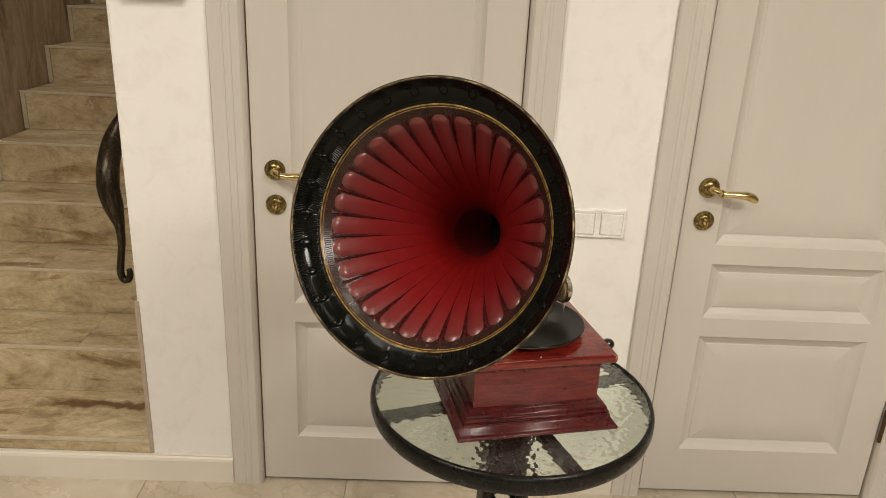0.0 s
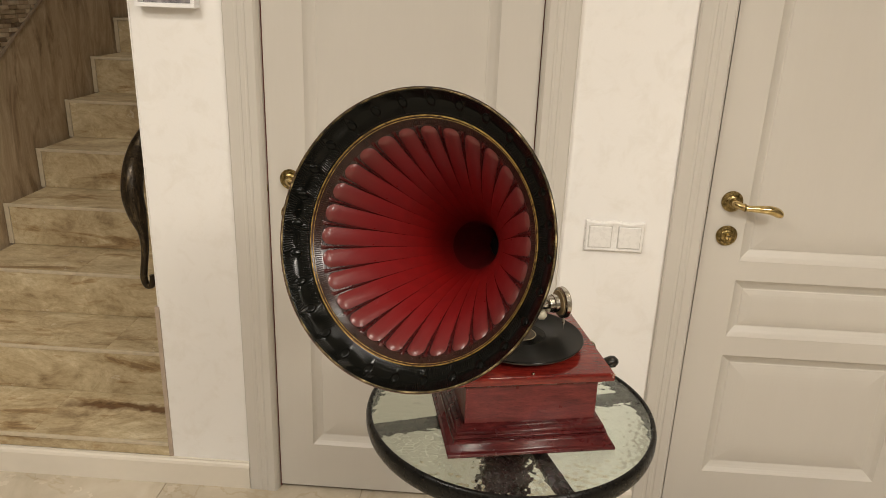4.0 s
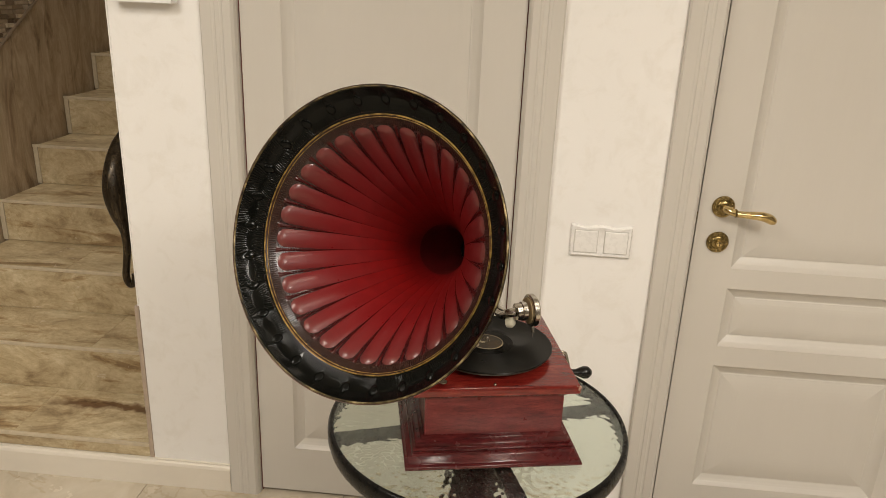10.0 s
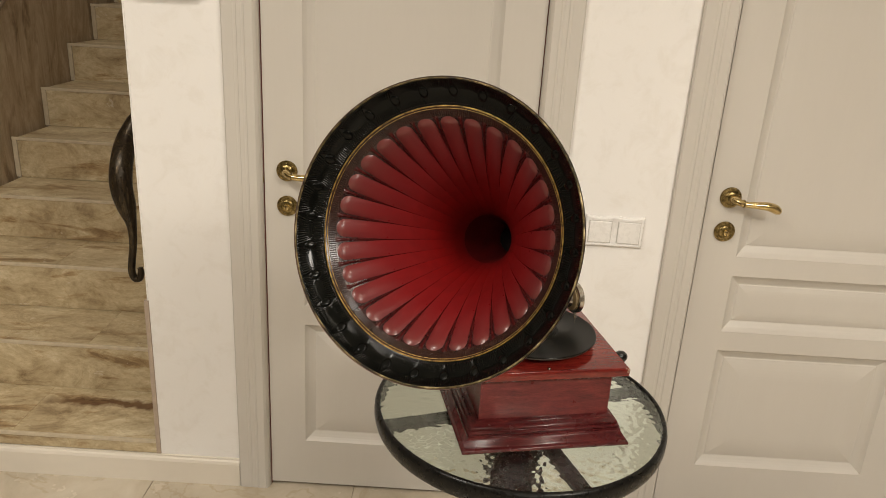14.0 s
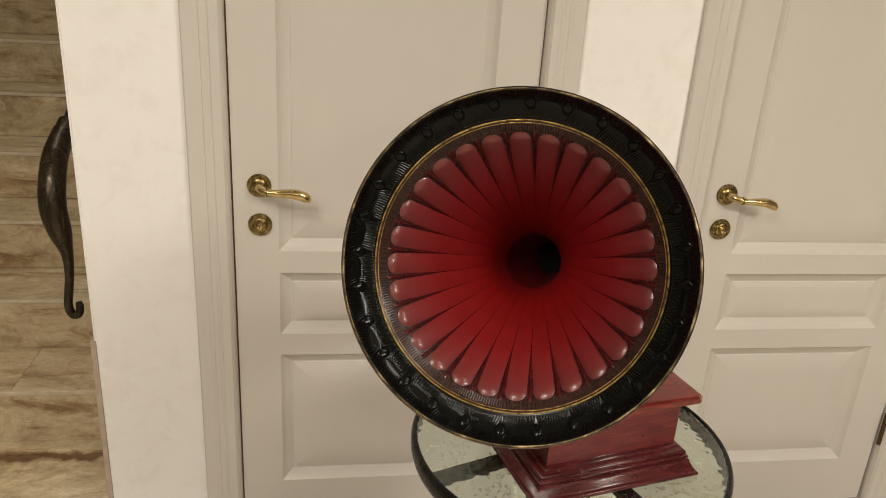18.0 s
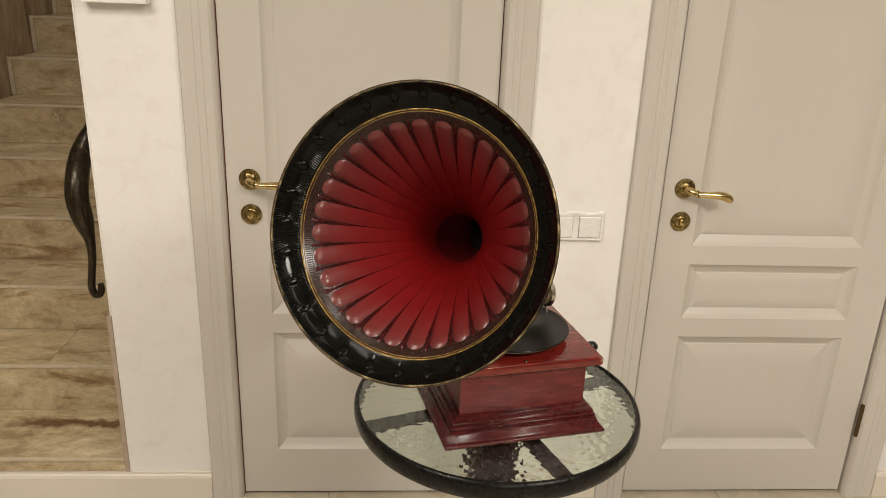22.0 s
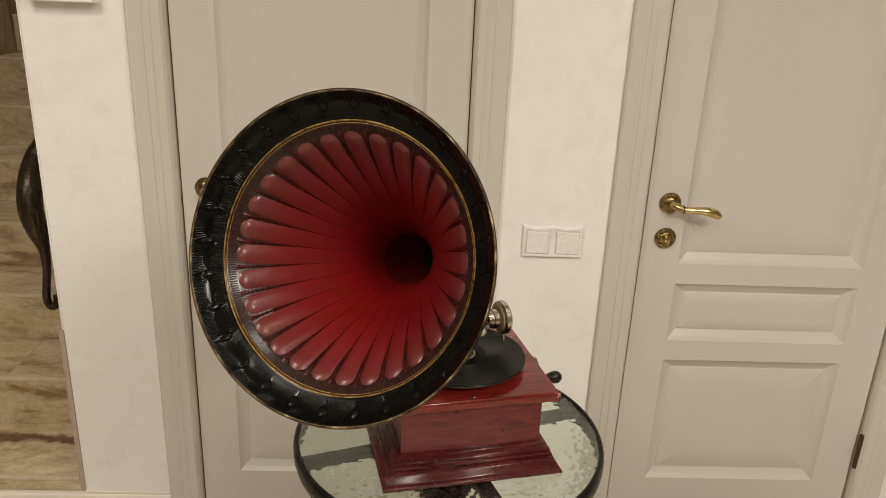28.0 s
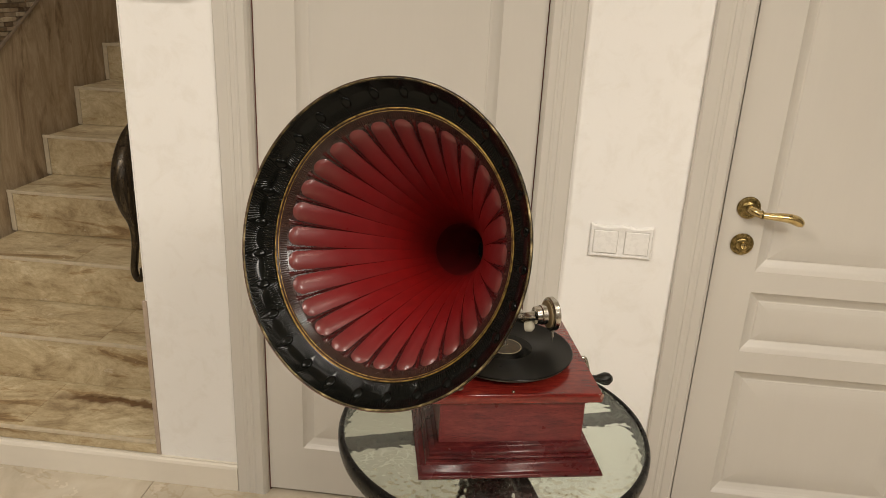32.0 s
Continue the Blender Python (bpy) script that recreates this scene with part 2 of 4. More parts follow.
def pattern_glass():
    """Greenish glass with a rolled hammered face: rounded dimples about a centimetre across."""
    m, nt, b = material("hammered_glass", 0.03)
    b.inputs["Base Color"].default_value = (0.82, 0.91, 0.83, 1)
    b.inputs["Transmission Weight"].default_value = 1.0
    b.inputs["IOR"].default_value = 1.5
    vec = coords(nt)
    # only the upper face is rolled
    sep = nt.nodes.new("ShaderNodeSeparateXYZ")
    nt.links.new(vec, sep.inputs[0])
    top = nt.nodes.new("ShaderNodeMath")
    top.operation = "GREATER_THAN"
    top.inputs[1].default_value = 0.6845
    nt.links.new(sep.outputs["Z"], top.inputs[0])
    rolled = nt.nodes.new("ShaderNodeMath")
    rolled.operation = "MULTIPLY"
    cells = nt.nodes.new("ShaderNodeTexVoronoi")
    cells.feature = "SMOOTH_F1"
    cells.inputs["Scale"].default_value, cells.inputs["Smoothness"].default_value = 78, 0.75
    nt.links.new(vec, cells.inputs["Vector"])
    nt.links.new(cells.outputs["Distance"], rolled.inputs[0])
    nt.links.new(top.outputs[0], rolled.inputs[1])
    bump(nt, b, rolled.outputs[0], 0.32, 0.0045)
    return m


def plain(name, colour, rough=0.5, metal=0.0, coat=0.0, vary=0.12, scale=40, spec=0.5):
    lo = tuple(max(0, c * (1 - vary)) for c in colour)
    hi = tuple(min(1, c * (1 + vary)) for c in colour)
    return mottled(name, [(0.3, lo), (0.7, hi)], scale, rough, metal, coat, strength=0.04, distance=0.0006, spec=spec)


BASE_WOOD = wood_red("dark_mahogany_moulding", (0.052, 0.008, 0.008), (0.090, 0.013, 0.014), (0.145, 0.024, 0.022), 0.20, 0.32, 0.0, 0.5, 0.12)
LID_WOOD = wood_red("glossy_mahogany_lid", (0.110, 0.009, 0.007), (0.20, 0.015, 0.011), (0.31, 0.038, 0.020), 0.14, 0.24, 0.2, 0.5, 0.10)
WOOD = wood_red("mahogany_lacquer", (0.105, 0.015, 0.015), (0.168, 0.024, 0.023), (0.235, 0.041, 0.036), 0.26, 0.38, 0.0, 0.4, 0.30)
PLASTER, DOOR, STAIR, FLOOR, PLANK, MOSAIC, GLASS = plaster(), door_paint(), stair_stone(), floor_tile(), plank_tile(), mosaic_stone(), pattern_glass()
TAUPE = mottled("taupe_paint", [(0.3, (0.15, 0.125, 0.10)), (0.7, (0.18, 0.15, 0.12))], 6, 0.8)
STREAK = stair_stone("stair_stone_tile_streaked", (0.04, 0.22, 0.182, 0.020))
CEIL = plain("ceiling_paint", (0.82, 0.80, 0.76), 0.85)
BASEB = plain("baseboard_paint", (0.70, 0.645, 0.56), 0.4, vary=0.03, scale=8)
TRIM = plain("tan_edge_trim", (0.42, 0.335, 0.265), 0.45)
CAP = plain("brown_cap_strip", (0.22, 0.165, 0.115), 0.45)
NOSE = plain("pale_edge_profile", (0.54, 0.46, 0.335), 0.4)
SEAL = plain("red_brown_seal", (0.16, 0.05, 0.035), 0.6)
GAP_SHADE = plain("brown_black_gap_shade", (0.022, 0.010, 0.007), 0.6, spec=0.2)
STEEL = mottled("worn_grey_steel", [(0.3, (0.16, 0.14, 0.11)), (0.7, (0.34, 0.31, 0.26))], 90, 0.35, 1.0)
STEEL_DARK = mottled("dull_turntable_metal", [(0.3, (0.07, 0.06, 0.05)), (0.7, (0.15, 0.13, 0.105))], 60, 0.4, 0.7)
GROUT = plain("grout", (0.36, 0.315, 0.245), 0.9)
BRASS = mottled("aged_brass", [(0.34, (0.10, 0.072, 0.028)), (0.5, (0.25, 0.185, 0.075)), (0.68, (0.44, 0.33, 0.145))], 110, 0.30, 1.0, strength=0.12, distance=0.0006)
BRASS_LEVER = mottled("polished_brass", [(0.3, (0.48, 0.36, 0.155)), (0.6, (0.72, 0.57, 0.29))], 60, 0.22, 1.0, strength=0.05, distance=0.0005)
DARK_BRASS = plain("dark_brass", (0.10, 0.065, 0.03), 0.4, 0.8)
BLACK_LAC = mottled("black_lacquer", [(0.3, (0.0016, 0.0018, 0.0016)), (0.7, (0.0035, 0.0038, 0.003))], 60, 0.11, 0.0, 0.0, spec=0.16, strength=0.09, distance=0.0007)
GOLD = mottled("worn_gold_line", [(0.34, (0.05, 0.03, 0.012)), (0.50, (0.33, 0.20, 0.05)), (0.7, (0.50, 0.33, 0.09))], 120, 0.35, 0.75)
GOLD_EDGE = mottled("chipped_gold_edge", [(0.40, (0.016, 0.012, 0.007)), (0.54, (0.13, 0.095, 0.040)), (0.70, (0.50, 0.40, 0.22))], 38, 0.42, 0.6, strength=0.2)
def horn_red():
    """Red enamel with the throat's shade painted maroon and a lit ring brighter, faded to a dusty rose towards the
    mouth.
    """
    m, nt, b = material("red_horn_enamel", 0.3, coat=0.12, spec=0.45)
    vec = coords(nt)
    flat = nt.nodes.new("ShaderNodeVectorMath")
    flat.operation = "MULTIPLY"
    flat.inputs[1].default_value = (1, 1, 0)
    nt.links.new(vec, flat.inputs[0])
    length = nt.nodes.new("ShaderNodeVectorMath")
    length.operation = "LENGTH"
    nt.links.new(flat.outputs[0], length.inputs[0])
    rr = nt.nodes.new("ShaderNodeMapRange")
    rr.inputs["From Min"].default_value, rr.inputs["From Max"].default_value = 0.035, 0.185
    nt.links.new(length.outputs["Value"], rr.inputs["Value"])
    # inner stops paint throat shade and the lit red around it; outer ones fade
    fade_and_shade = ramp(nt, rr.outputs[0], [(0.0, (0.070, 0.004, 0.004)), (0.10, (0.155, 0.005, 0.005)), (0.26, (0.215, 0.006, 0.006)), (0.60, (0.170, 0.008, 0.009)), (0.88, (0.140, 0.018, 0.018)), (1.0, (0.125, 0.034, 0.030))])
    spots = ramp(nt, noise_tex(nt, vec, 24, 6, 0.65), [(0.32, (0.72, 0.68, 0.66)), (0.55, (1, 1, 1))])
    nt.links.new(mix(nt, 0.7, fade_and_shade, spots, "MULTIPLY"), b.inputs["Base Color"])
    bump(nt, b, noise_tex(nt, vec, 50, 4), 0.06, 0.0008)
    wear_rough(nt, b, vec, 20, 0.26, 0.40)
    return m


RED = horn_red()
# ground between flutes is coloured darker than them, crease shade and grime together
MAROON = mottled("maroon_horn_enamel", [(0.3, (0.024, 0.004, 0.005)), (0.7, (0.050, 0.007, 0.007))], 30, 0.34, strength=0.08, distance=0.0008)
GRIME_SHADE = mottled("grime_and_recess_shade", [(0.3, (0.011, 0.003, 0.003)), (0.7, (0.030, 0.008, 0.008))], 60, 0.28, strength=0.1, distance=0.0008)
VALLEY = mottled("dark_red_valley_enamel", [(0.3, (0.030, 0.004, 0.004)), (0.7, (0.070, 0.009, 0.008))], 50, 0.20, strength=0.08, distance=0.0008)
PLUM = mottled("brown_plum_enamel", [(0.3, (0.018, 0.007, 0.005)), (0.7, (0.038, 0.015, 0.011))], 45, 0.24, 0.0, 0.0, spec=0.4, strength=0.1, distance=0.0008)
NECK = mottled("mauve_neck_enamel", [(0.3, (0.16, 0.088, 0.072)), (0.7, (0.22, 0.13, 0.105))], 30, 0.33, 0.0, 0.2)
NICKEL = mottled("worn_nickel", [(0.3, (0.34, 0.31, 0.26)), (0.6, (0.62, 0.59, 0.53))], 70, 0.22, 1.0, strength=0.08, distance=0.0005)
BONE = plain("yellowed_rubber_gasket", (0.34, 0.25, 0.13), 0.55)
CREAM = mottled("cream_enamel_elbow", [(0.3, (0.42, 0.35, 0.24)), (0.7, (0.58, 0.50, 0.37))], 40, 0.35, 0.2)
RUBBER = plain("black_rubber", (0.006, 0.0055, 0.005), 0.22)
def shellac():
    """Black record with fine grooves: the sheen stretches across them."""
    m, nt, b = material("black_shellac", 0.3, spec=0.20)
    vec = coords(nt)
    nt.links.new(ramp(nt, noise_tex(nt, vec, 25, 5), [(0.3, (0.0020, 0.0022, 0.0018)), (0.7, (0.0045, 0.0045, 0.0036))]), b.inputs["Base Color"])
    tg = nt.nodes.new("ShaderNodeTangent")
    tg.direction_type, tg.axis = "RADIAL", "Z"
    nt.links.new(tg.outputs[0], b.inputs["Tangent"])
    b.inputs["Anisotropic"].default_value = 1.0
    b.inputs["Anisotropic Rotation"].default_value = 0.25
    wear_rough(nt, b, vec, 30, 0.27, 0.33)
    return m


SHELLAC = shellac()
GLOSS = plain("smooth_black_shellac", (0.003, 0.003, 0.0027), 0.22, spec=0.08)
LABEL = mottled("brown_record_label", [(0.35, (0.014, 0.010, 0.006)), (0.65, (0.065, 0.040, 0.018))], 90, 0.4)
BARE = mottled("bare_worn_wood", [(0.35, (0.22, 0.07, 0.05)), (0.65, (0.46, 0.31, 0.22))], 160, 0.6)
IVORY = plain("ivory_knob", (0.66, 0.61, 0.47), 0.4)
INK = plain("cream_print", (0.50, 0.43, 0.29), 0.6)
IRON = mottled("dark_green_black_metal", [(0.3, (0.0040, 0.0037, 0.0032)), (0.7, (0.008, 0.0073, 0.0062))], 35, 0.28, 0.0, 0.0, spec=0.2)
BRONZE = mottled("dark_bronze_rail", [(0.3, (0.014, 0.010, 0.006)), (0.55, (0.040, 0.028, 0.015)), (0.72, (0.13, 0.09, 0.045))], 30, 0.3, 0.55, stretch=(4, 4, 0.6))
WHITE = plain("white_plastic", (0.78, 0.76, 0.735), 0.28, vary=0.02)
GROOVE_SHADE = plain("groove_shade_grey", (0.58, 0.555, 0.52), 0.6)
WHITE_FRAME = plain("white_frame_paint", (0.82, 0.81, 0.80), 0.4, vary=0.02)
GREY_CARD = mottled("grey_printed_card", [(0.35, (0.12, 0.11, 0.12)), (0.65, (0.36, 0.33, 0.34))], 60, 0.6)
DIAL = plain("ivory_dial", (0.66, 0.64, 0.54), 0.5, vary=0.04)
# maroon and black that paint the darkness inside the horn's throat
THROAT_SHADE = plain("throat_shade_maroon", (0.060, 0.004, 0.004), 0.35, vary=0.2, spec=0.3)
PLUG_SHADE = plain("plug_shade_black", (0.006, 0.003, 0.003), 0.8, spec=0.1)
VOID_SHADE = plain("void_shade", (0.02, 0.018, 0.015), 0.9)
LAMP_GLASS, _nt, _b = material("lamp_diffuser", 0.5)
_b.inputs["Emission Color"].default_value = (1.0, 0.84, 0.65, 1)
_b.inputs["Emission Strength"].default_value = 6.0


# ---- building helpers ----
def finish(bm, smooth=None):
    bmesh.ops.recalc_face_normals(bm, faces=bm.faces)
    me = bpy.data.meshes.new("mesh")
    if smooth is not None:
        for f in bm.faces:
            f.smooth = True
        lim = radians(smooth)
        for e in bm.edges:
            if len(e.link_faces) == 2 and e.calc_face_angle(0) > lim:
                e.smooth = False
    bm.to_mesh(me)
    bm.free()
    return me


def thing(name, mat4=None, label="", category="", group="", kind=""):
    ob = new(name)
    ob.empty_display_size = 0.05
    if mat4 is not None:
        ob.matrix_world = mat4
    return tagged(ob, label, category, group, kind)


def part(name, bm, mat, parent=None, label="", smooth=None, at=None, **tags):
    me = bm if isinstance(bm, bpy.types.Mesh) else finish(bm, smooth)
    ob = new(name, me)
    if mat is not None and not me.materials:
        me.materials.append(mat)
    ob.parent = parent
    if at is not None:
        ob.matrix_basis = at
    return tagged(ob, label, **tags)


def box(x0, y0, z0, x1, y1, z1, bevel=0.0, bm=None, m=None):
    bm = bm or bmesh.new()
    r = bmesh.ops.create_cube(bm, size=1)
    for v in r["verts"]:
        v.co = Vector((x0 + (v.co.x + 0.5) * (x1 - x0), y0 + (v.co.y + 0.5) * (y1 - y0), z0 + (v.co.z + 0.5) * (z1 - z0)))
        if m is not None:
            v.co = m @ v.co
    if bevel:
        es = {e for v in r["verts"] for e in v.link_edges}
        bmesh.ops.bevel(bm, geom=list(es), offset=bevel, segments=2, profile=0.5, affect="EDGES")
    return bm


def skin(rings, closed=True, cap=True, bm=None):
    """Faces between rings of points; each ring closed or open."""
    bm = bm or bmesh.new()
    rows = [[bm.verts.new(p) for p in ring] for ring in rings]
    n = len(rows[0])
    for a, b in zip(rows, rows[1:]):
        for i in range(n if closed else n - 1):
            j = (i + 1) % n
            bm.faces.new((a[i], a[j], b[j], b[i]))
    if cap and closed:
        bm.faces.new(rows[0])
        bm.faces.new(rows[-1])
    return bm


def lathe(profile, n=48, cap=True, bm=None, m=None):
    """profile: (radius, z) pairs."""
    m = m or Matrix()
    rings = [[m @ Vector((r * math.cos(2 * math.pi * i / n), r * math.sin(2 * math.pi * i / n), z)) for i in range(n)] for r, z in profile]
    return skin(rings, True, cap, bm)


def ring_torus(R, r, n=96, k=8, z=0.0, bm=None, squash=1.0):
    bm = bm or bmesh.new()
    rows = []
    for i in range(n):
        a = 2 * math.pi * i / n
        rows.append([bm.verts.new(((R + r * math.cos(b)) * math.cos(a), (R + r * math.cos(b)) * math.sin(a), z + squash * r * math.sin(b))) for b in [2 * math.pi * j / k for j in range(k)]])
    for i in range(n):
        for j in range(k):
            bm.faces.new((rows[i][j], rows[(i + 1) % n][j], rows[(i + 1) % n][(j + 1) % k], rows[i][(j + 1) % k]))
    return bm


def smooth_path(pts, steps=6):
    """Catmull-Rom through tuples of any length."""
    p = [np.array(q, float) for q in pts]
    p = [2 * p[0] - p[1]] + p + [2 * p[-1] - p[-2]]
    out = []
    for i in range(1, len(p) - 2):
        for k in range(steps):
            t = k / steps
            out.append(0.5 * (2 * p[i] + (p[i + 1] - p[i - 1]) * t + (2 * p[i - 1] - 5 * p[i] + 4 * p[i + 1] - p[i + 2]) * t * t + (3 * p[i] - p[i - 1] - 3 * p[i + 1] + p[i + 2]) * t ** 3))
    out.append(p[-2])
    return out


def tube(pts, radius, n=16, steps=6, bm=None, cap=True, up=(0, 0, 1), flat=1.0):
    """A swept tube; pts of (x, y, z) or (x, y, z, radius). flat scales the section along up."""
    rings, side = [], None
    path = smooth_path(pts, steps) if len(pts) > 2 else [np.array(q, float) for q in pts]
    for i, q in enumerate(path):
        a, b = path[max(0, i - 1)], path[min(len(path) - 1, i + 1)]
        d = Vector(b[:3] - a[:3]).normalized()
        if side is None:
            side = Vector(up).cross(d)
            if side.length < 0.05:
                side = Vector((1, 0, 0)).cross(d)
        side = (side - d * side.dot(d)).normalized()
        top = d.cross(side)
        r = float(q[3]) if len(q) > 3 else radius
        rings.append([Vector(q[:3]) + r * (math.cos(2 * math.pi * k / n) * side + flat * math.sin(2 * math.pi * k / n) * top) for k in range(n)])
    return skin(rings, True, cap, bm)


# ---- setting: hall ----
WALL, LEAF = 1.892, 1.902


def wall_block(name, blocks, label, mat=PLASTER):
    bm = bmesh.new()
    for b in blocks:
        box(*b, bm=bm)
    return part(name, bm, mat, None, label, category="wall", kind="structure")


wall_block("wall_north", [(-0.788, WALL, 0, -0.50, 2.05, CEILING_Z), (0.262, WALL, 0, 0.642, 2.05, CEILING_Z), (1.425, WALL, 0, 3.2, 2.05, CEILING_Z),
                          (-0.50, WALL, 2.06, 0.262, 2.05, CEILING_Z), (0.642, WALL, 2.06, 1.425, 2.05, CEILING_Z), (-3.6, WALL, 0, -1.73, 2.05, CEILING_Z), (-1.73, WALL, 2.35, -0.788, 2.05, CEILING_Z)],
           "cream textured plaster wall with soft blotches")
# unseen walls, coloured dark to keep bounce and reflections low
wall_block("wall_south", [(-3.6, -4.75, 0, 3.2, -4.6, CEILING_Z)], "unseen wall closing the hall, dark taupe to cut bounced light", TAUPE)
wall_block("wall_east", [(3.2, -4.75, 0, 3.35, 2.2, CEILING_Z)], "unseen wall closing the hall, dark taupe to cut bounced light", TAUPE)
wall_block("wall_west", [(-3.75, -4.75, 0, -3.6, 2.05, CEILING_Z)], "unseen wall closing the hall, dark taupe to cut bounced light", TAUPE)
# added sheet, painted near black so the door gaps read as unlit
part("dark_sheet_behind_doors", box(-0.62, 2.056, 0, 1.6, 2.10, 2.2), VOID_SHADE, None, "unseen near-black sheet standing for the unlit space behind the doors", category="wall", kind="structure")
part("ceiling", box(-3.75, -4.75, CEILING_Z, 3.35, 2.05, CEILING_Z + 0.1), CEIL, None, "plain white painted ceiling", category="ceiling", kind="structure")

# unseen fixtures, one added at each lamp position
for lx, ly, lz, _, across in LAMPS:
    lt = thing("unseen_ceiling_light", pose(lx, ly, lz), "unseen round ceiling light with a warm glowing diffuser, added to light the rooms", "ceiling light", "ceiling lights")
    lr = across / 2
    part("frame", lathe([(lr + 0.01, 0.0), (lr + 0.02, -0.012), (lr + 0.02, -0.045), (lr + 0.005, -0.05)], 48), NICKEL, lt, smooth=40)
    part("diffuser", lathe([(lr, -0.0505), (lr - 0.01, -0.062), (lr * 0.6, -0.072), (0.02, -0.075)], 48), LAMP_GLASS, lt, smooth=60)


# ---- doors ----
def casing(name, x0, x1, flip):
    """Fluted upright casing from the floor up; the profile steps down towards the leaf."""
    w = x1 - x0
    prof = [(0.0, 0.0), (0.0, -0.010), (0.004, -0.014), (0.030, -0.014), (0.0325, -0.0132), (0.0375, -0.0132), (0.0400, -0.0150), (0.0500, -0.0150), (0.0525, -0.0138), (0.0560, -0.0138), (0.0590, -0.0156), (w - 0.010, -0.0160), (w - 0.004, -0.010), (w, 0.0), (w, 0.03)]
    pts = [((x1 - px) if flip else (x0 + px), WALL + py) for px, py in prof]
    bm = skin([[Vector((x, y, 0.0)) for x, y in pts], [Vector((x, y, 2.10)) for x, y in pts]], True, True)
    return bm


def panel_mesh(x0, z0, x1, z1):
    """Fielded panel: rounded moulding, a quirk, then a raised centre with a soft cove."""
    steps = [(0.0, 0.0), (0.0015, 0.0012), (0.005, 0.0040), (0.010, 0.0073), (0.016, 0.0100), (0.021, 0.0119), (0.025, 0.0135), (0.0275, 0.0141), (0.0295, 0.0139), (0.0310, 0.0126)]
    cove = [(0.040, 0.0109), (0.050, 0.0093), (0.060, 0.0080), (0.070, 0.0071), (0.080, 0.0065), (0.090, 0.0062)]
    if min(x1 - x0, z1 - z0) < 0.2:
        cove = [(0.037, 0.0114), (0.044, 0.0102), (0.051, 0.0095), (0.058, 0.0091), (0.064, 0.0090)]
    steps += cove
    rings = [[Vector((x0 + o, LEAF + 1.35 * d, z0 + o)), Vector((x1 - o, LEAF + 1.35 * d, z0 + o)), Vector((x1 - o, LEAF + 1.35 * d, z1 - o)), Vector((x0 + o, LEAF + 1.35 * d, z1 - o))] for o, d in steps]
    bm = skin(rings, True, False)
    bm.verts.ensure_lookup_table()
    bm.faces.new(bm.verts[-4:])
    return bm


def ring_bm(m, big, small):
    bm = ring_torus(big, small, 24, 8)
    bmesh.ops.transform(bm, matrix=m, verts=bm.verts)
    return bm


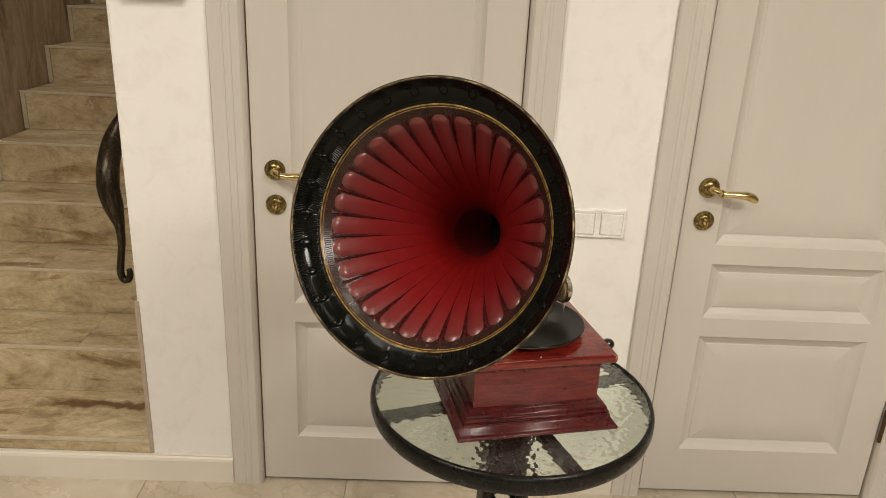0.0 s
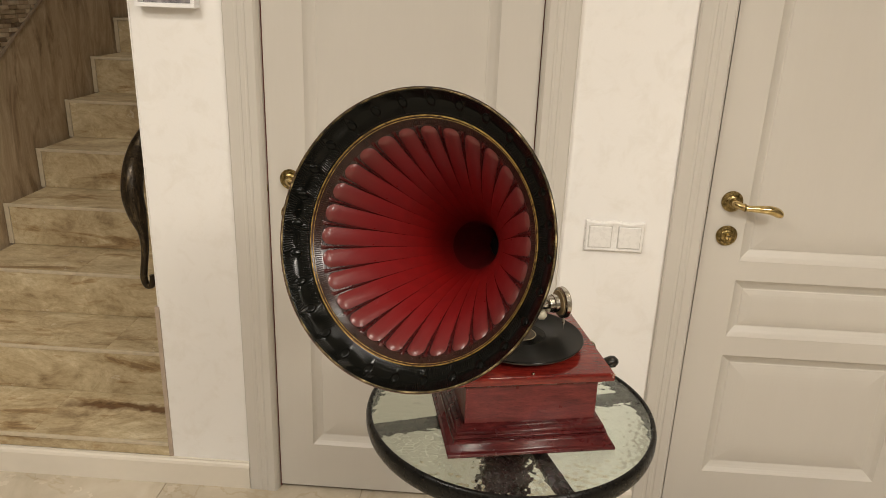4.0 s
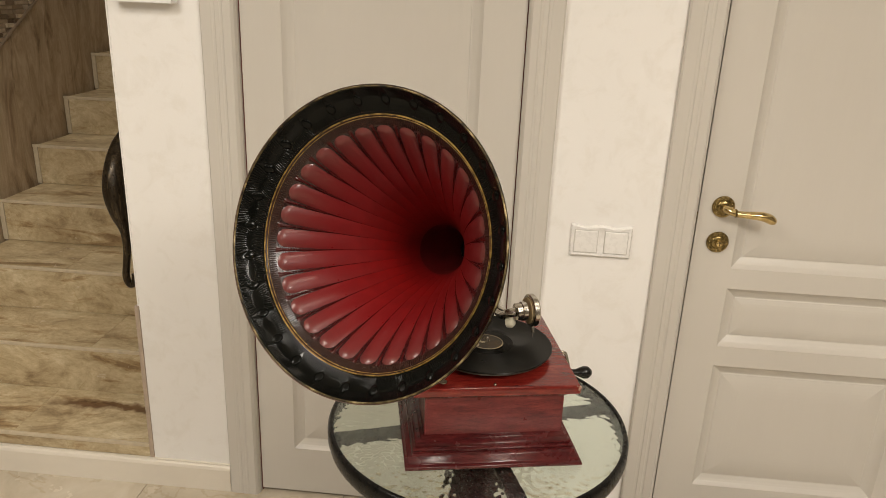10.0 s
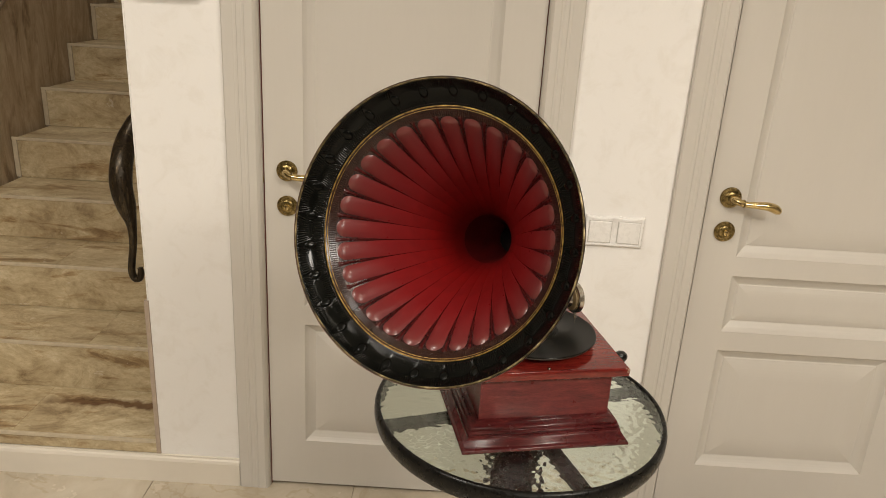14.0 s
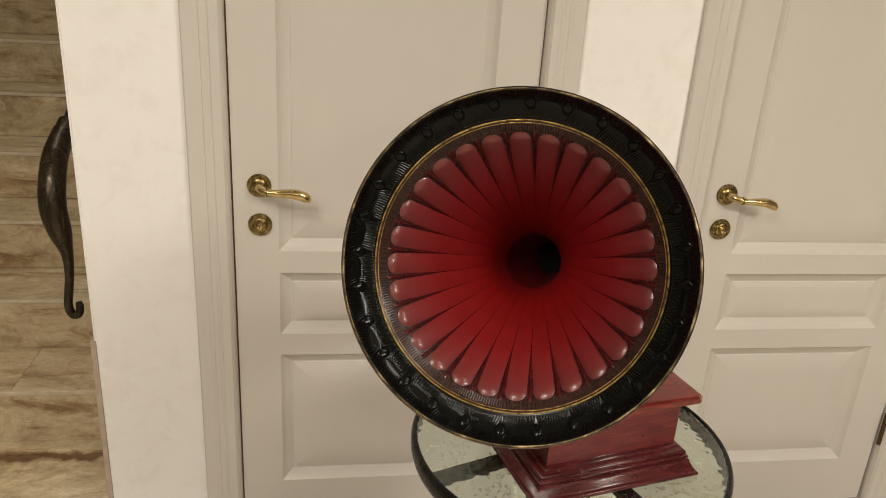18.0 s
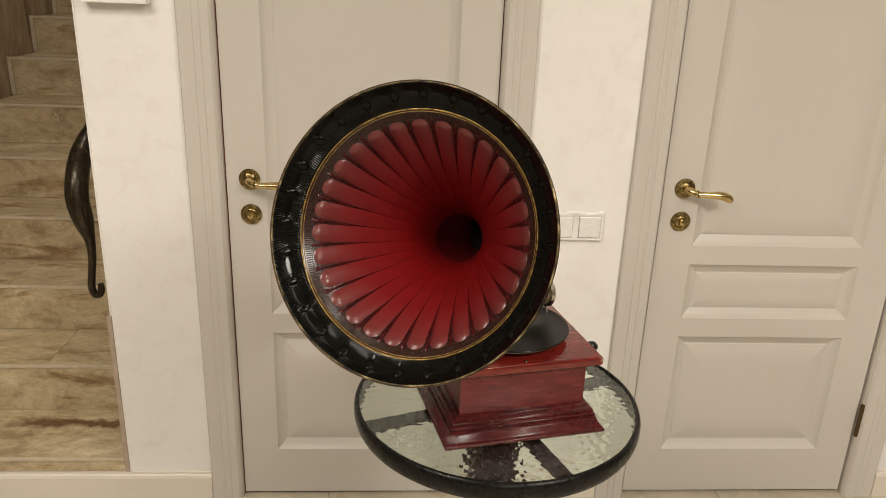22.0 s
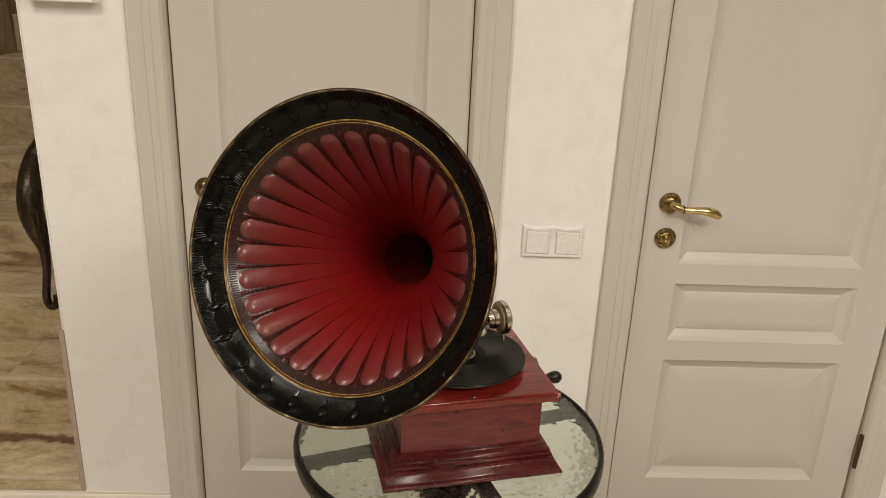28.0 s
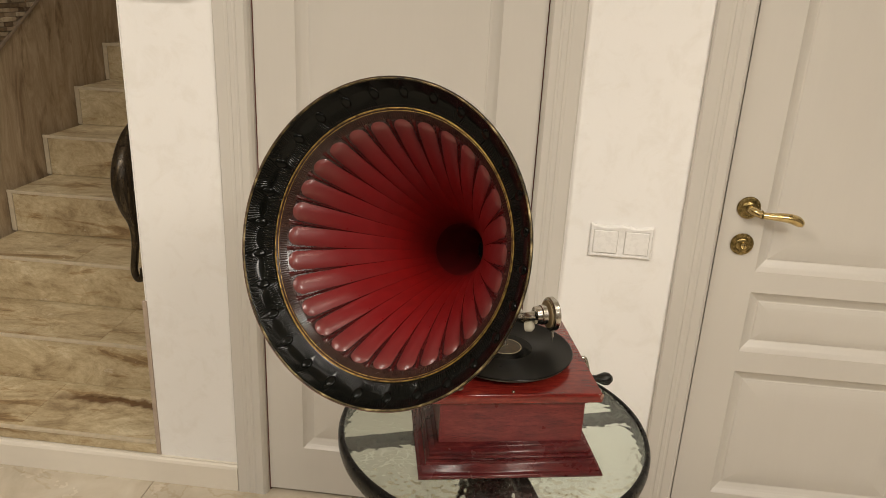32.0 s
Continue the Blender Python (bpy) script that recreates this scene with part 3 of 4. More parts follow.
def handle_set(parent, x, zh, zk):
    """Lever on a chased rosette with a thumb-turn rosette below."""
    face = LEAF - 0.0005
    m = Matrix.Translation((x, face, zh)) @ pose(0, 0, 0, 90)
    rose = [(0.0265, 0), (0.0275, 0.003), (0.026, 0.0055), (0.0235, 0.006), (0.0225, 0.0075), (0.0185, 0.0078), (0.0175, 0.0095), (0.015, 0.0115), (0.0105, 0.0125), (0.010, 0.021), (0.0095, 0.022)]
    h = part("door_handle", lathe(rose, 40, m=m), BRASS, parent, "antique brass lever handle on a chased round rosette", smooth=35)
    dots = bmesh.new()
    for ring_m in (m, Matrix.Translation((x, face, zk)) @ pose(0, 0, 0, 90)):
        for i in range(16):
            a = 2 * math.pi * i / 16
            bmesh.ops.create_icosphere(dots, subdivisions=1, radius=0.0021, matrix=ring_m @ Matrix.Translation((0.0206 * math.cos(a), 0.0206 * math.sin(a), 0.0074)) @ pose(0, 0, 0, 0, 0, math.degrees(a)) @ Matrix.Diagonal((0.8, 1.5, 0.7, 1)))
    part("chasing", dots, BRASS, h, "ring of chased beads", smooth=60)
    y0 = face - 0.03
    lev = tube([(x, face - 0.018, zh, 0.0090), (x + 0.004, y0, zh, 0.0095), (x + 0.018, y0 - 0.012, zh - 0.004, 0.0085), (x + 0.034, y0 - 0.015, zh - 0.0055, 0.0082), (x + 0.056, y0 - 0.0165, zh - 0.0055, 0.0095), (x + 0.080, y0 - 0.017, zh - 0.0065, 0.0112), (x + 0.098, y0 - 0.015, zh - 0.0115, 0.0118), (x + 0.1095, y0 - 0.013, zh - 0.019, 0.0100), (x + 0.1145, y0 - 0.012, zh - 0.0255, 0.003)], 0.008, 18, 5, flat=1.0)
    beads = bmesh.new()
    for i in range(7):
        f = i / 6
        bmesh.ops.create_icosphere(beads, subdivisions=1, radius=0.0028 - 0.0008 * f, matrix=Matrix.Translation((x + 0.078 + 0.026 * f, y0 - 0.0235 + 0.002 * f, zh + 0.0015 - 0.012 * f * f)) @ Matrix.Diagonal((1.3, 0.8, 1, 1)))
    part("lever_beading", beads, BRASS, h, "chased leaf on the lever end", smooth=60)
    part("lever_ring", ring_bm(Matrix.Translation((x + 0.020, y0 - 0.0125, zh - 0.004)) @ pose(0, 0, 0, 0, 90, 0), 0.0086, 0.0022), BRASS, h, smooth=60)
    part("lever_ridge", tube([(x + 0.020, y0 - 0.019, zh + 0.0010), (x + 0.046, y0 - 0.023, zh + 0.0005), (x + 0.078, y0 - 0.025, zh - 0.0005), (x + 0.096, y0 - 0.023, zh - 0.0055)], 0.0022, 8, 4), BRASS, h, smooth=60)
    part("lever", lev, BRASS_LEVER, h, "polished brass curved lever", smooth=60)
    m = Matrix.Translation((x, face, zk)) @ pose(0, 0, 0, 90)
    k = part("key_rosette", lathe(rose[:8] + [(0.0105, 0.0118)], 40, m=m), BRASS, parent, "brass thumb-turn rosette", smooth=35)
    part("thumb_turn", lathe([(0.0075, 0.0110), (0.0070, 0.0150), (0.0080, 0.0185), (0.0066, 0.0215), (0.0020, 0.0225)], 24, m=m), BRASS_LEVER, k, smooth=50)
    part("turn_groove", box(-0.0008, -0.0050, 0.0200, 0.0008, 0.0050, 0.0231, m=m), DARK_BRASS, k)


def door(name, x0, x1, cas_l, cas_r, xh, zh, zk, hinge_z):
    d = thing(name, None, "closed greige painted panelled wooden door with brass lever", "door", kind="structure")
    s, top = 0.101, 2.045
    rails = [(0.010, 0.158), (0.536, 0.593), (0.757, 0.812), (1.93, top)]
    for a, b in ((x0, x0 + s), (x1 - s, x1)):
        part("stile", box(a, LEAF, 0.010, b, LEAF + 0.04, top), DOOR, d)
    for a, b in rails:
        part("rail", box(x0 + s, LEAF, a, x1 - s, LEAF + 0.04, b), DOOR, d)
    for (_, a), (b, _) in zip(rails, rails[1:]):
        part("panel", panel_mesh(x0 + s, a, x1 - s, b), DOOR, d)
    part("casing", casing("casing", *cas_l, False), DOOR, d)
    part("casing", casing("casing", *cas_r, True), DOOR, d)
    part("casing", box(cas_l[0], WALL - 0.014, 2.10, cas_r[1], WALL + 0.03, 2.19, 0.003), DOOR, d)
    # strip painted near black as the shade under the leaf
    part("threshold", box(x0 - 0.01, LEAF + 0.012, 0.0, x1 + 0.01, LEAF + 0.06, 0.006), VOID_SHADE, d)
    for jx0, jx1 in ((cas_l[1] - 0.03, cas_l[1] - 0.001), (cas_r[0] + 0.001, cas_r[0] + 0.03)):
        part("jamb", box(jx0, LEAF + 0.042, 0, jx1, 2.05, 2.08), DOOR, d)
    for hz in hinge_z:
        h = part("hinge", lathe([(0.002, -0.056), (0.006, -0.053), (0.0065, 0.053), (0.002, 0.056)], 12, m=Matrix.Translation((x1 + 0.004, WALL - 0.004, hz))), DARK_BRASS, d, "dark bronze barrel hinge", smooth=40)
    handle_set(d, xh, zh, zk)
    part("strike", box(x0 - 0.0068, LEAF - 0.002, zh - 0.037, x0 - 0.002, LEAF + 0.02, zh - 0.017), BRASS, d)
    return d


d1 = door("door_1", -0.461, 0.2290, (-0.553, -0.4648), (0.2318, 0.3165), -0.402, 0.973, 0.879, (0.267, 1.75))
d2 = door("door_2", 0.687, 1.376, (0.592, 0.6815), (1.3805, 1.473), 0.744, 0.973, 0.881, (0.267, 1.75))

part("gap_strip", box(-0.4650, LEAF + 0.003, 0.0, -0.4612, LEAF + 0.02, 2.045), SEAL, d1, "thin red-brown rubber seal in the door gap")
part("gap_strip", box(0.2288, LEAF + 0.004, 0.0, 0.2319, LEAF + 0.02, 2.045), SEAL, d1, "thin red-brown rubber seal in the door gap")
# added near-black strips paint the shade inside this door's gaps
part("gap_strip", box(0.6812, LEAF + 0.014, 0.0, 0.6872, LEAF + 0.03, 2.045), GAP_SHADE, d2, "thin near-black strip painting the shade in the door gap")
part("gap_strip", box(1.3758, LEAF + 0.014, 0.0, 1.3807, LEAF + 0.03, 2.045), GAP_SHADE, d2, "thin near-black strip painting the shade in the door gap")


def baseboard(name, x0, x1):
    pts = [(WALL, 0.0), (WALL - 0.013, 0.0), (WALL - 0.013, 0.072), (WALL - 0.010, 0.080), (WALL - 0.006, 0.084), (WALL - 0.0055, 0.089), (WALL, 0.090)]
    bm = skin([[Vector((x, y, z)) for y, z in pts] for x in (x0, x1)], True, True)
    part(name, bm, BASEB, None, "low cream painted baseboard along the wall", category="baseboard", kind="structure")


baseboard("baseboard", -1.73, -0.5535)
baseboard("baseboard", 0.317, 0.5915)
baseboard("baseboard", 1.4735, 3.2)
baseboard("baseboard", -3.6, -1.731)


# ---- wall fittings ----
sw = thing("light_switch", pose(0.4545, WALL, 0.8655), "white plastic double light switch on the plaster wall", "light switch")
def wavy(grow, y):
    """Outline of the double frame: each half dips softly between its corners."""
    xs = [-0.0758 + 0.1516 * i / 24 for i in range(25)]
    dip = lambda x: 0.0042 * math.sin(math.pi * (x + 0.0758) / 0.0758) ** 2
    top = [Vector((x * (1 + grow / 0.0758), y, 0.0425 - dip(x) + grow)) for x in xs]
    low = [Vector((x * (1 + grow / 0.0758), y, -0.0405 + 0.25 * dip(x) - grow)) for x in reversed(xs)]
    return top + low


part("frame", skin([wavy(0.0, 0.0), wavy(0.0, -0.0055), wavy(-0.0010, -0.0085), wavy(-0.0032, -0.0102), wavy(-0.0055, -0.0106), wavy(-0.0085, -0.0088)], True, True), WHITE, sw, "white plastic frame with a wavy edge", smooth=50)
# the grey bezel paints the groove's shade round each rocker
for cx in (-0.0375, 0.0375):
    part("bezel", box(cx - 0.0300, -0.0096, -0.0300, cx + 0.0300, -0.008, 0.0300), GROOVE_SHADE, sw)
    part("rocker", box(cx - 0.0283, -0.0130, -0.0283, cx + 0.0283, -0.0096, 0.0283, 0.0014), WHITE, sw)

clock = thing("wall_clock", pose(-0.684, WALL, 1.4695), "small white square shadow-box frame with a round clock inside", "clock")
for a in range(4):
    part("frame_bar", box(-0.0745, -0.036, -0.0745, 0.0745, 0.0, -0.0645, 0.0012), WHITE_FRAME, clock, at=pose(0, 0, 0, 0, 90 * a, 0) @ Matrix.Translation((0, 0, 0)) if a % 2 == 0 else pose(0, 0, 0, 0, 90 * a, 0) @ Matrix.Diagonal((0.865, 1, 1, 1)))
part("backing", box(-0.0645, -0.006, -0.0645, 0.0645, -0.001, 0.0645), GREY_CARD, clock)
mc = Matrix.Translation((0, -0.006, 0.004)) @ pose(0, 0, 0, 90)
face = part("clock_body", lathe([(0.050, 0.0), (0.052, 0.003), (0.052, 0.016), (0.048, 0.020), (0.044, 0.018), (0.043, 0.013)], 48, m=mc), RUBBER, clock, "black round clock case", smooth=40)
part("dial", lathe([(0.0425, 0.0125), (0.0425, 0.0140), (0.001, 0.0141)], 40, m=mc), DIAL, face, "ivory dial")
for i in range(12):
    part("hour_mark", box(-0.0012, 0.032, 0.0141, 0.0012, 0.039, 0.0147, m=mc @ pose(0, 0, 0, 0, 0, 30 * i)), RUBBER, face)
for a, l in ((40, 0.026), (-70, 0.034)):
    part("clock_hand", box(-0.001, -0.004, 0.0150, 0.001, l, 0.0155, m=mc @ pose(0, 0, 0, 0, 0, a)), RUBBER, face)
for sx in (-1, 1):
    part("foot", tube([(sx * 0.030, -0.016, -0.040), (sx * 0.039, -0.017, -0.056)], 0.0022, 8), NICKEL, clock, smooth=60)


# ---- staircase behind the opening ----
ST_L, ST_R, RISE, RUN, ST_Y, ST_Z = -1.73, -0.80, 0.1615, 0.2565, 1.888, 0.138
N_STEPS = 11
wall_block("wall_stair_right", [(-0.788, 2.05, 0, -0.60, 5.6, 4.4)], "plaster wall along the stairs")
wall_block("wall_stair_left", [(-1.95, 2.05, 0, -1.745, 5.6, 4.4)], "wall along the stairs")
wall_block("wall_stair_end", [(-1.95, 5.6, 0, -0.60, 5.75, 4.4)], "wall closing the stairwell")
part("ceiling_stairwell", box(-1.95, 2.05, 4.4, -0.60, 5.75, 4.5), CEIL, None, "plain white ceiling over the stairs", category="ceiling", kind="structure")
part("wall_above_opening", box(-1.95, 2.052, CEILING_Z, -0.60, 2.10, 4.4), PLASTER, None, "plaster wall over the stair opening", category="wall", kind="structure")

stairs = thing("stairs", None, "tiled staircase in beige-brown veined stone porcelain", "stairs", kind="structure")
core = bmesh.new()
for k in range(N_STEPS):
    box(ST_L - 0.01, ST_Y + RUN * k + 0.012, 0 if k == 0 else ST_Z + RISE * (k - 1) - 0.02, ST_R + 0.008, 5.6, ST_Z + RISE * k - 0.011, bm=core)
part("core", core, GROUT, stairs)

# cladding on the side walls
cap_z = lambda y: 1.052 + (y - 2.611) * 0.622
clad = thing("stair_side_cladding", None, "wood-look brown plank tiles cladding the stair wall under a sloped cap", "wall cladding", kind="structure")
y = 2.06
while y < 5.5:
    y1 = min(y + 0.2, 5.5)
    za, zb = cap_z(y), cap_z(y1)
    bm = skin([[Vector((xx, y + 0.001, 0.0)), Vector((xx, y1 - 0.001, 0.0)), Vector((xx, y1 - 0.001, zb)), Vector((xx, y + 0.001, za))] for xx in (-1.745, -1.731)], True, True)
    part("plank", bm, PLANK, clad)
    y = y1
bm = skin([[Vector((xx, 2.06, cap_z(2.06) + dz)) for xx, dz in ((-1.745, 0.0), (-1.724, 0.0), (-1.722, 0.006), (-1.724, 0.016), (-1.745, 0.016))], [Vector((xx, 5.5, cap_z(5.5) + dz)) for xx, dz in ((-1.745, 0.0), (-1.724, 0.0), (-1.722, 0.006), (-1.724, 0.016), (-1.745, 0.016))]], True, True)
part("sloped_cap", bm, CAP, clad, "brown cap strip")

# jamb edge strip at the opening
part("trim", box(-0.801, WALL - 0.0035, 0.0905, -0.7885, WALL + 0.15, 0.585, 0.001), TRIM, None, "narrow tan tile edge strip at the stair opening", category="trim", kind="structure")
part("opening_corner_bead", box(-0.792, WALL - 0.0022, 0.586, -0.7875, WALL + 0.02, 2.35, 0.001), WHITE, None, "thin white corner bead of the stair opening", category="trim", kind="structure")

# handrail end
rail = thing("handrail", None, "dark bronze forged handrail ending in a bulging tail and small scroll", "handrail")
part("rail_bar", tube([(-0.872, 3.9, 2.14), (-0.872, 3.0, 1.585), (-0.874, 2.45, 1.235), (-0.880, 2.22, 1.075), (-0.883, 2.15, 1.030)], 0.019, 14, 6), BRONZE, rail, smooth=50)
part("collar", tube([(-0.882, 2.165, 1.047), (-0.884, 2.150, 1.036), (-0.885, 2.135, 1.026)], 0.0265, 16, 3), BRONZE, rail, smooth=50)
tail = [(-0.889, 2.14, 1.030, 0.029), (-0.889, 2.07, 0.990, 0.033), (-0.886, 2.02, 0.940, 0.0343), (-0.885, 2.00, 0.880, 0.0343), (-0.876, 2.00, 0.820, 0.0300), (-0.868, 2.005, 0.765, 0.0165), (-0.869, 2.008, 0.710, 0.0125), (-0.876, 2.008, 0.660, 0.0120), (-0.880, 2.007, 0.622, 0.0120), (-0.872, 2.006, 0.600, 0.0115), (-0.858, 2.006, 0.602, 0.0110), (-0.853, 2.006, 0.620, 0.0105), (-0.855, 2.006, 0.634, 0.0085)]
tail = [(x, y, z, r * 0.88) for x, y, z, r in tail]
part("tail", tube(tail, 0.02, 16, 6, up=(1, 0, 0), flat=1.0), BRONZE, rail, smooth=55)
for dx in (-0.004, 0.006, 0.014):
    part("flute", tube([(a + dx * r / 0.03, b - 0.8 * r, c, 0.0025) for a, b, c, r in tail[1:6]], 0.0025, 8, 5), BRONZE, rail, smooth=60)
for yb, zb in ((2.55, 1.285), (3.4, 1.82)):
    part("bracket", tube([(-0.873, yb, zb), (-0.870, yb, zb - 0.05), (-0.785, yb, zb - 0.06)], 0.007, 10, 5), BRONZE, rail, smooth=60)


# ---- glass table ----
TX, TY, TR = 0.182, 1.304, 0.283
table = thing("round_table", pose(TX, TY, 0), "round black metal side table with a hammered glass top", "table")
part("rim", lathe([(TR - 0.013, 0.655), (TR - 0.007, 0.653), (TR - 0.004, 0.658), (TR - 0.0015, 0.668), (TR - 0.0015, 0.682), (TR - 0.004, 0.689), (TR - 0.0075, 0.6915), (TR - 0.0108, 0.6908), (TR - 0.0125, 0.687), (TR - 0.013, 0.655)], 128, cap=False), IRON, table, "black metal rim band", smooth=50)
glass = part("glass_top", lathe([(0.0005, 0.6815), (TR - 0.0125, 0.6815), (TR - 0.0125, 0.6875), (0.0005, 0.6875)], 96), GLASS, table, "hammered greenish glass")
glass.visible_shadow = False
for a in (20, 110, 200, 290):
    part("support_bar", box(0.03, -0.0145, 0.668, TR - 0.013, 0.0145, 0.680, 0.002), IRON, table, at=pose(0, 0, 0, 0, 0, a))
part("hub_plate", lathe([(0.020, 0.6665), (0.058, 0.6665), (0.058, 0.660), (0.020, 0.660), (0.020, 0.6665)], 48, cap=False), IRON, table, "round drilled hub plate", smooth=40)
for zc, rr in ((0.434, 0.046), (0.200, 0.052)):
    part("tie_plate", lathe([(0.017, zc + 0.004), (rr, zc + 0.004), (rr, zc - 0.004), (0.017, zc - 0.004), (0.017, zc + 0.004)], 40, cap=False), IRON, table, "round plate with a centre hole tying the legs", smooth=40)
for sx in (-1, 1):
    part("column_plate", box(sx * 0.042 - 0.007, -0.026, 0.19, sx * 0.042 + 0.007, 0.026, 0.659, 0.002), IRON, table, "flat black upright of the column", at=pose(0, 0, 0, 0, 0, 14))
part("back_plate", box(-0.0345, 0.018, 0.439, 0.0345, 0.025, 0.659, 0.001), IRON, table, at=pose(0, 0, 0, 0, 0, 14))
for a in (20, 110, 200, 290):
    leg = part("leg", tube([(0.047, 0, 0.662, 0.012), (0.050, 0, 0.52, 0.012), (0.050, 0, 0.36, 0.012), (0.062, 0, 0.22, 0.012), (0.13, 0, 0.10, 0.012), (0.22, 0, 0.03, 0.012), (0.25, 0, 0.012, 0.012)], 0.012, 12, 5), IRON, table, smooth=50, at=pose(0, 0, 0, 0, 0, a + 25))
    part("foot", lathe([(0.010, 0.0), (0.016, 0.002), (0.016, 0.010), (0.010, 0.014)], 16, m=Matrix.Translation((0.25, 0, 0))), RUBBER, leg)


# ---- gramophone ----
BOX_A, BX, BY, BZ = 11.8, 0.188, 1.300, 0.6885
gram = thing("gramophone", pose(BX, BY, BZ, 0, 0, BOX_A), "antique wooden gramophone with large red fluted horn on glass table", "gramophone")


def square(profile, bm=None):
    rings = [[Vector((-h, -h, z)), Vector((h, -h, z)), Vector((h, h, z)), Vector((-h, h, z))] for h, z in profile]
    return skin(rings, True, True, bm)


part("base_moulding", square([(0.1500, 0.0), (0.1522, 0.0010), (0.1530, 0.0040), (0.1520, 0.0072), (0.1500, 0.0085), (0.1478, 0.0085), (0.1474, 0.0105), (0.1462, 0.0125), (0.1415, 0.0210), (0.1402, 0.0240), (0.1402, 0.0262), (0.1368, 0.0264), (0.1364, 0.0282), (0.1380, 0.0292), (0.1385, 0.0310), (0.1376, 0.0328), (0.1348, 0.0332), (0.1342, 0.0350), (0.1352, 0.0364), (0.1346, 0.0396), (0.1318, 0.0425), (0.1290, 0.0436), (0.1258, 0.0438), (0.1254, 0.0452), (0.1235, 0.0475), (0.1205, 0.0485), (0.1203, 0.0495)]), BASE_WOOD, gram, "stepped red-brown plinth moulding", smooth=80)
part("case_body", square([(0.1190, 0.045), (0.1190, 0.126)]), WOOD, gram)
for i in range(4):
    part("corner_joint", box(-0.1194, -0.1194, 0.0485, -0.1168, -0.1168, 0.1205, 0.0004), WOOD, gram, at=pose(0, 0, 0, 0, 0, 90 * i))
part("cornice", square([(0.1195, 0.121), (0.1225, 0.123), (0.124, 0.127), (0.128, 0.1305), (0.1285, 0.1330)]), BASE_WOOD, gram)
part("lid", square([(0.1375, 0.1330), (0.1398, 0.1345), (0.1405, 0.141), (0.1400, 0.1482), (0.1388, 0.1498), (0.1370, 0.1502)]), LID_WOOD, gram, "glossy red lid board with a chipped front corner", smooth=50)
chip = bmesh.new()
for cx, cy, cz, cr, ch in ((0.1388, -0.1392, 0.1465, 0.0030, 1.0), (0.1372, -0.1398, 0.1430, 0.0022, 1.5), (0.1396, -0.1368, 0.1440, 0.0020, 1.7), (0.1340, -0.1396, 0.1488, 0.0018, 0.7)):
    bmesh.ops.create_icosphere(chip, subdivisions=1, radius=cr, matrix=Matrix.Translation((cx, cy, cz)) @ Matrix.Diagonal((1, 1, ch, 1)))
part("chipped_corner", chip, BARE, gram, "bare chipped wood corner")
platter = part("turntable", lathe([(0.092, 0.1520), (0.1060, 0.1575), (0.1138, 0.1615), (0.1146, 0.1630), (0.1140, 0.1652), (0.1130, 0.1655), (0.003, 0.1655)], 72), STEEL_DARK, gram, "dull grey metal turntable", at=Matrix.Translation((0.001, -0.009, 0)), smooth=40)
part("spindle", lathe([(0.0034, 0.160), (0.0034, 0.176), (0.0018, 0.179)], 14), NICKEL, platter, smooth=50)
lv = part("brake_lever", tube([(-0.122, -0.108, 0.1505), (-0.122, -0.108, 0.1615)], 0.0062, 14), STEEL, gram, "nickel brake lever", smooth=50)
part("lever_head", lathe([(0.0085, 0.1535), (0.0092, 0.1548), (0.0092, 0.1575), (0.0080, 0.1588), (0.001, 0.1590)], 20, m=Matrix.Translation((-0.122, -0.108, 0))), STEEL, lv, smooth=40)
flat_bar = lambda w0, w1, n, z0, z1: skin([[Vector((x, y, z)) for x, y in [(0, -w0), (n - w1, -w1)] + [(n - w1 + w1 * math.sin(a * math.pi / 6), -w1 * math.cos(a * math.pi / 6)) for a in range(1, 6)] + [(n - w1, w1), (0, w0)]] for z in (z0, z1)], True, True)
part("lever_arm", flat_bar(0.0036, 0.0058, 0.043, 0.1552, 0.1574), STEEL, lv, at=Matrix.Translation((-0.122, -0.108, 0)) @ pose(0, 0, 0, 0, 0, -33))
part("lever_stop", flat_bar(0.0040, 0.0034, 0.041, 0.1508, 0.1528), STEEL, lv, at=Matrix.Translation((-0.119, -0.110, 0)) @ pose(0, 0, 0, 0, 0, 20))
screw = bmesh.new()
bmesh.ops.create_icosphere(screw, subdivisions=2, radius=0.003, matrix=Matrix.Translation((-0.005, -0.1325, 0.1505)))
part("screw", screw, NICKEL, gram, smooth=60)

# crank
ck = part("crank", tube([(0.116, 0.030, 0.124), (0.152, 0.030, 0.124), (0.1605, 0.030, 0.122), (0.1640, 0.029, 0.114), (0.1690, 0.027, 0.095), (0.1705, 0.026, 0.083)], 0.0034, 10, 5), NICKEL, gram, "nickel winding crank", smooth=60)
part("crank_knob", lathe([(0.004, 0.0), (0.0065, 0.004), (0.006, 0.012), (0.009, 0.019), (0.0122, 0.028), (0.0115, 0.036), (0.006, 0.0425), (0.001, 0.044)], 20, m=Matrix.Translation((0.172, 0.025, 0.0835)) @ pose(0, 0, 0, 0, 92, 0)), RUBBER, ck, "black turned knob", smooth=60)

# horn: local z runs out of the mouth, depth is negative z
HORN_C, AZ, EL = Vector((-0.0060, 1.1000, 1.0958)), -22.04, 18.28
axis = Vector((math.sin(radians(AZ)) * math.cos(radians(EL)), -math.cos(radians(AZ)) * math.cos(radians(EL)), math.sin(radians(EL))))
horn_m = Matrix.Translation(HORN_C) @ axis.to_track_quat("Z", "Y").to_matrix().to_4x4()
to_gram = gram.matrix_basis.inverted()
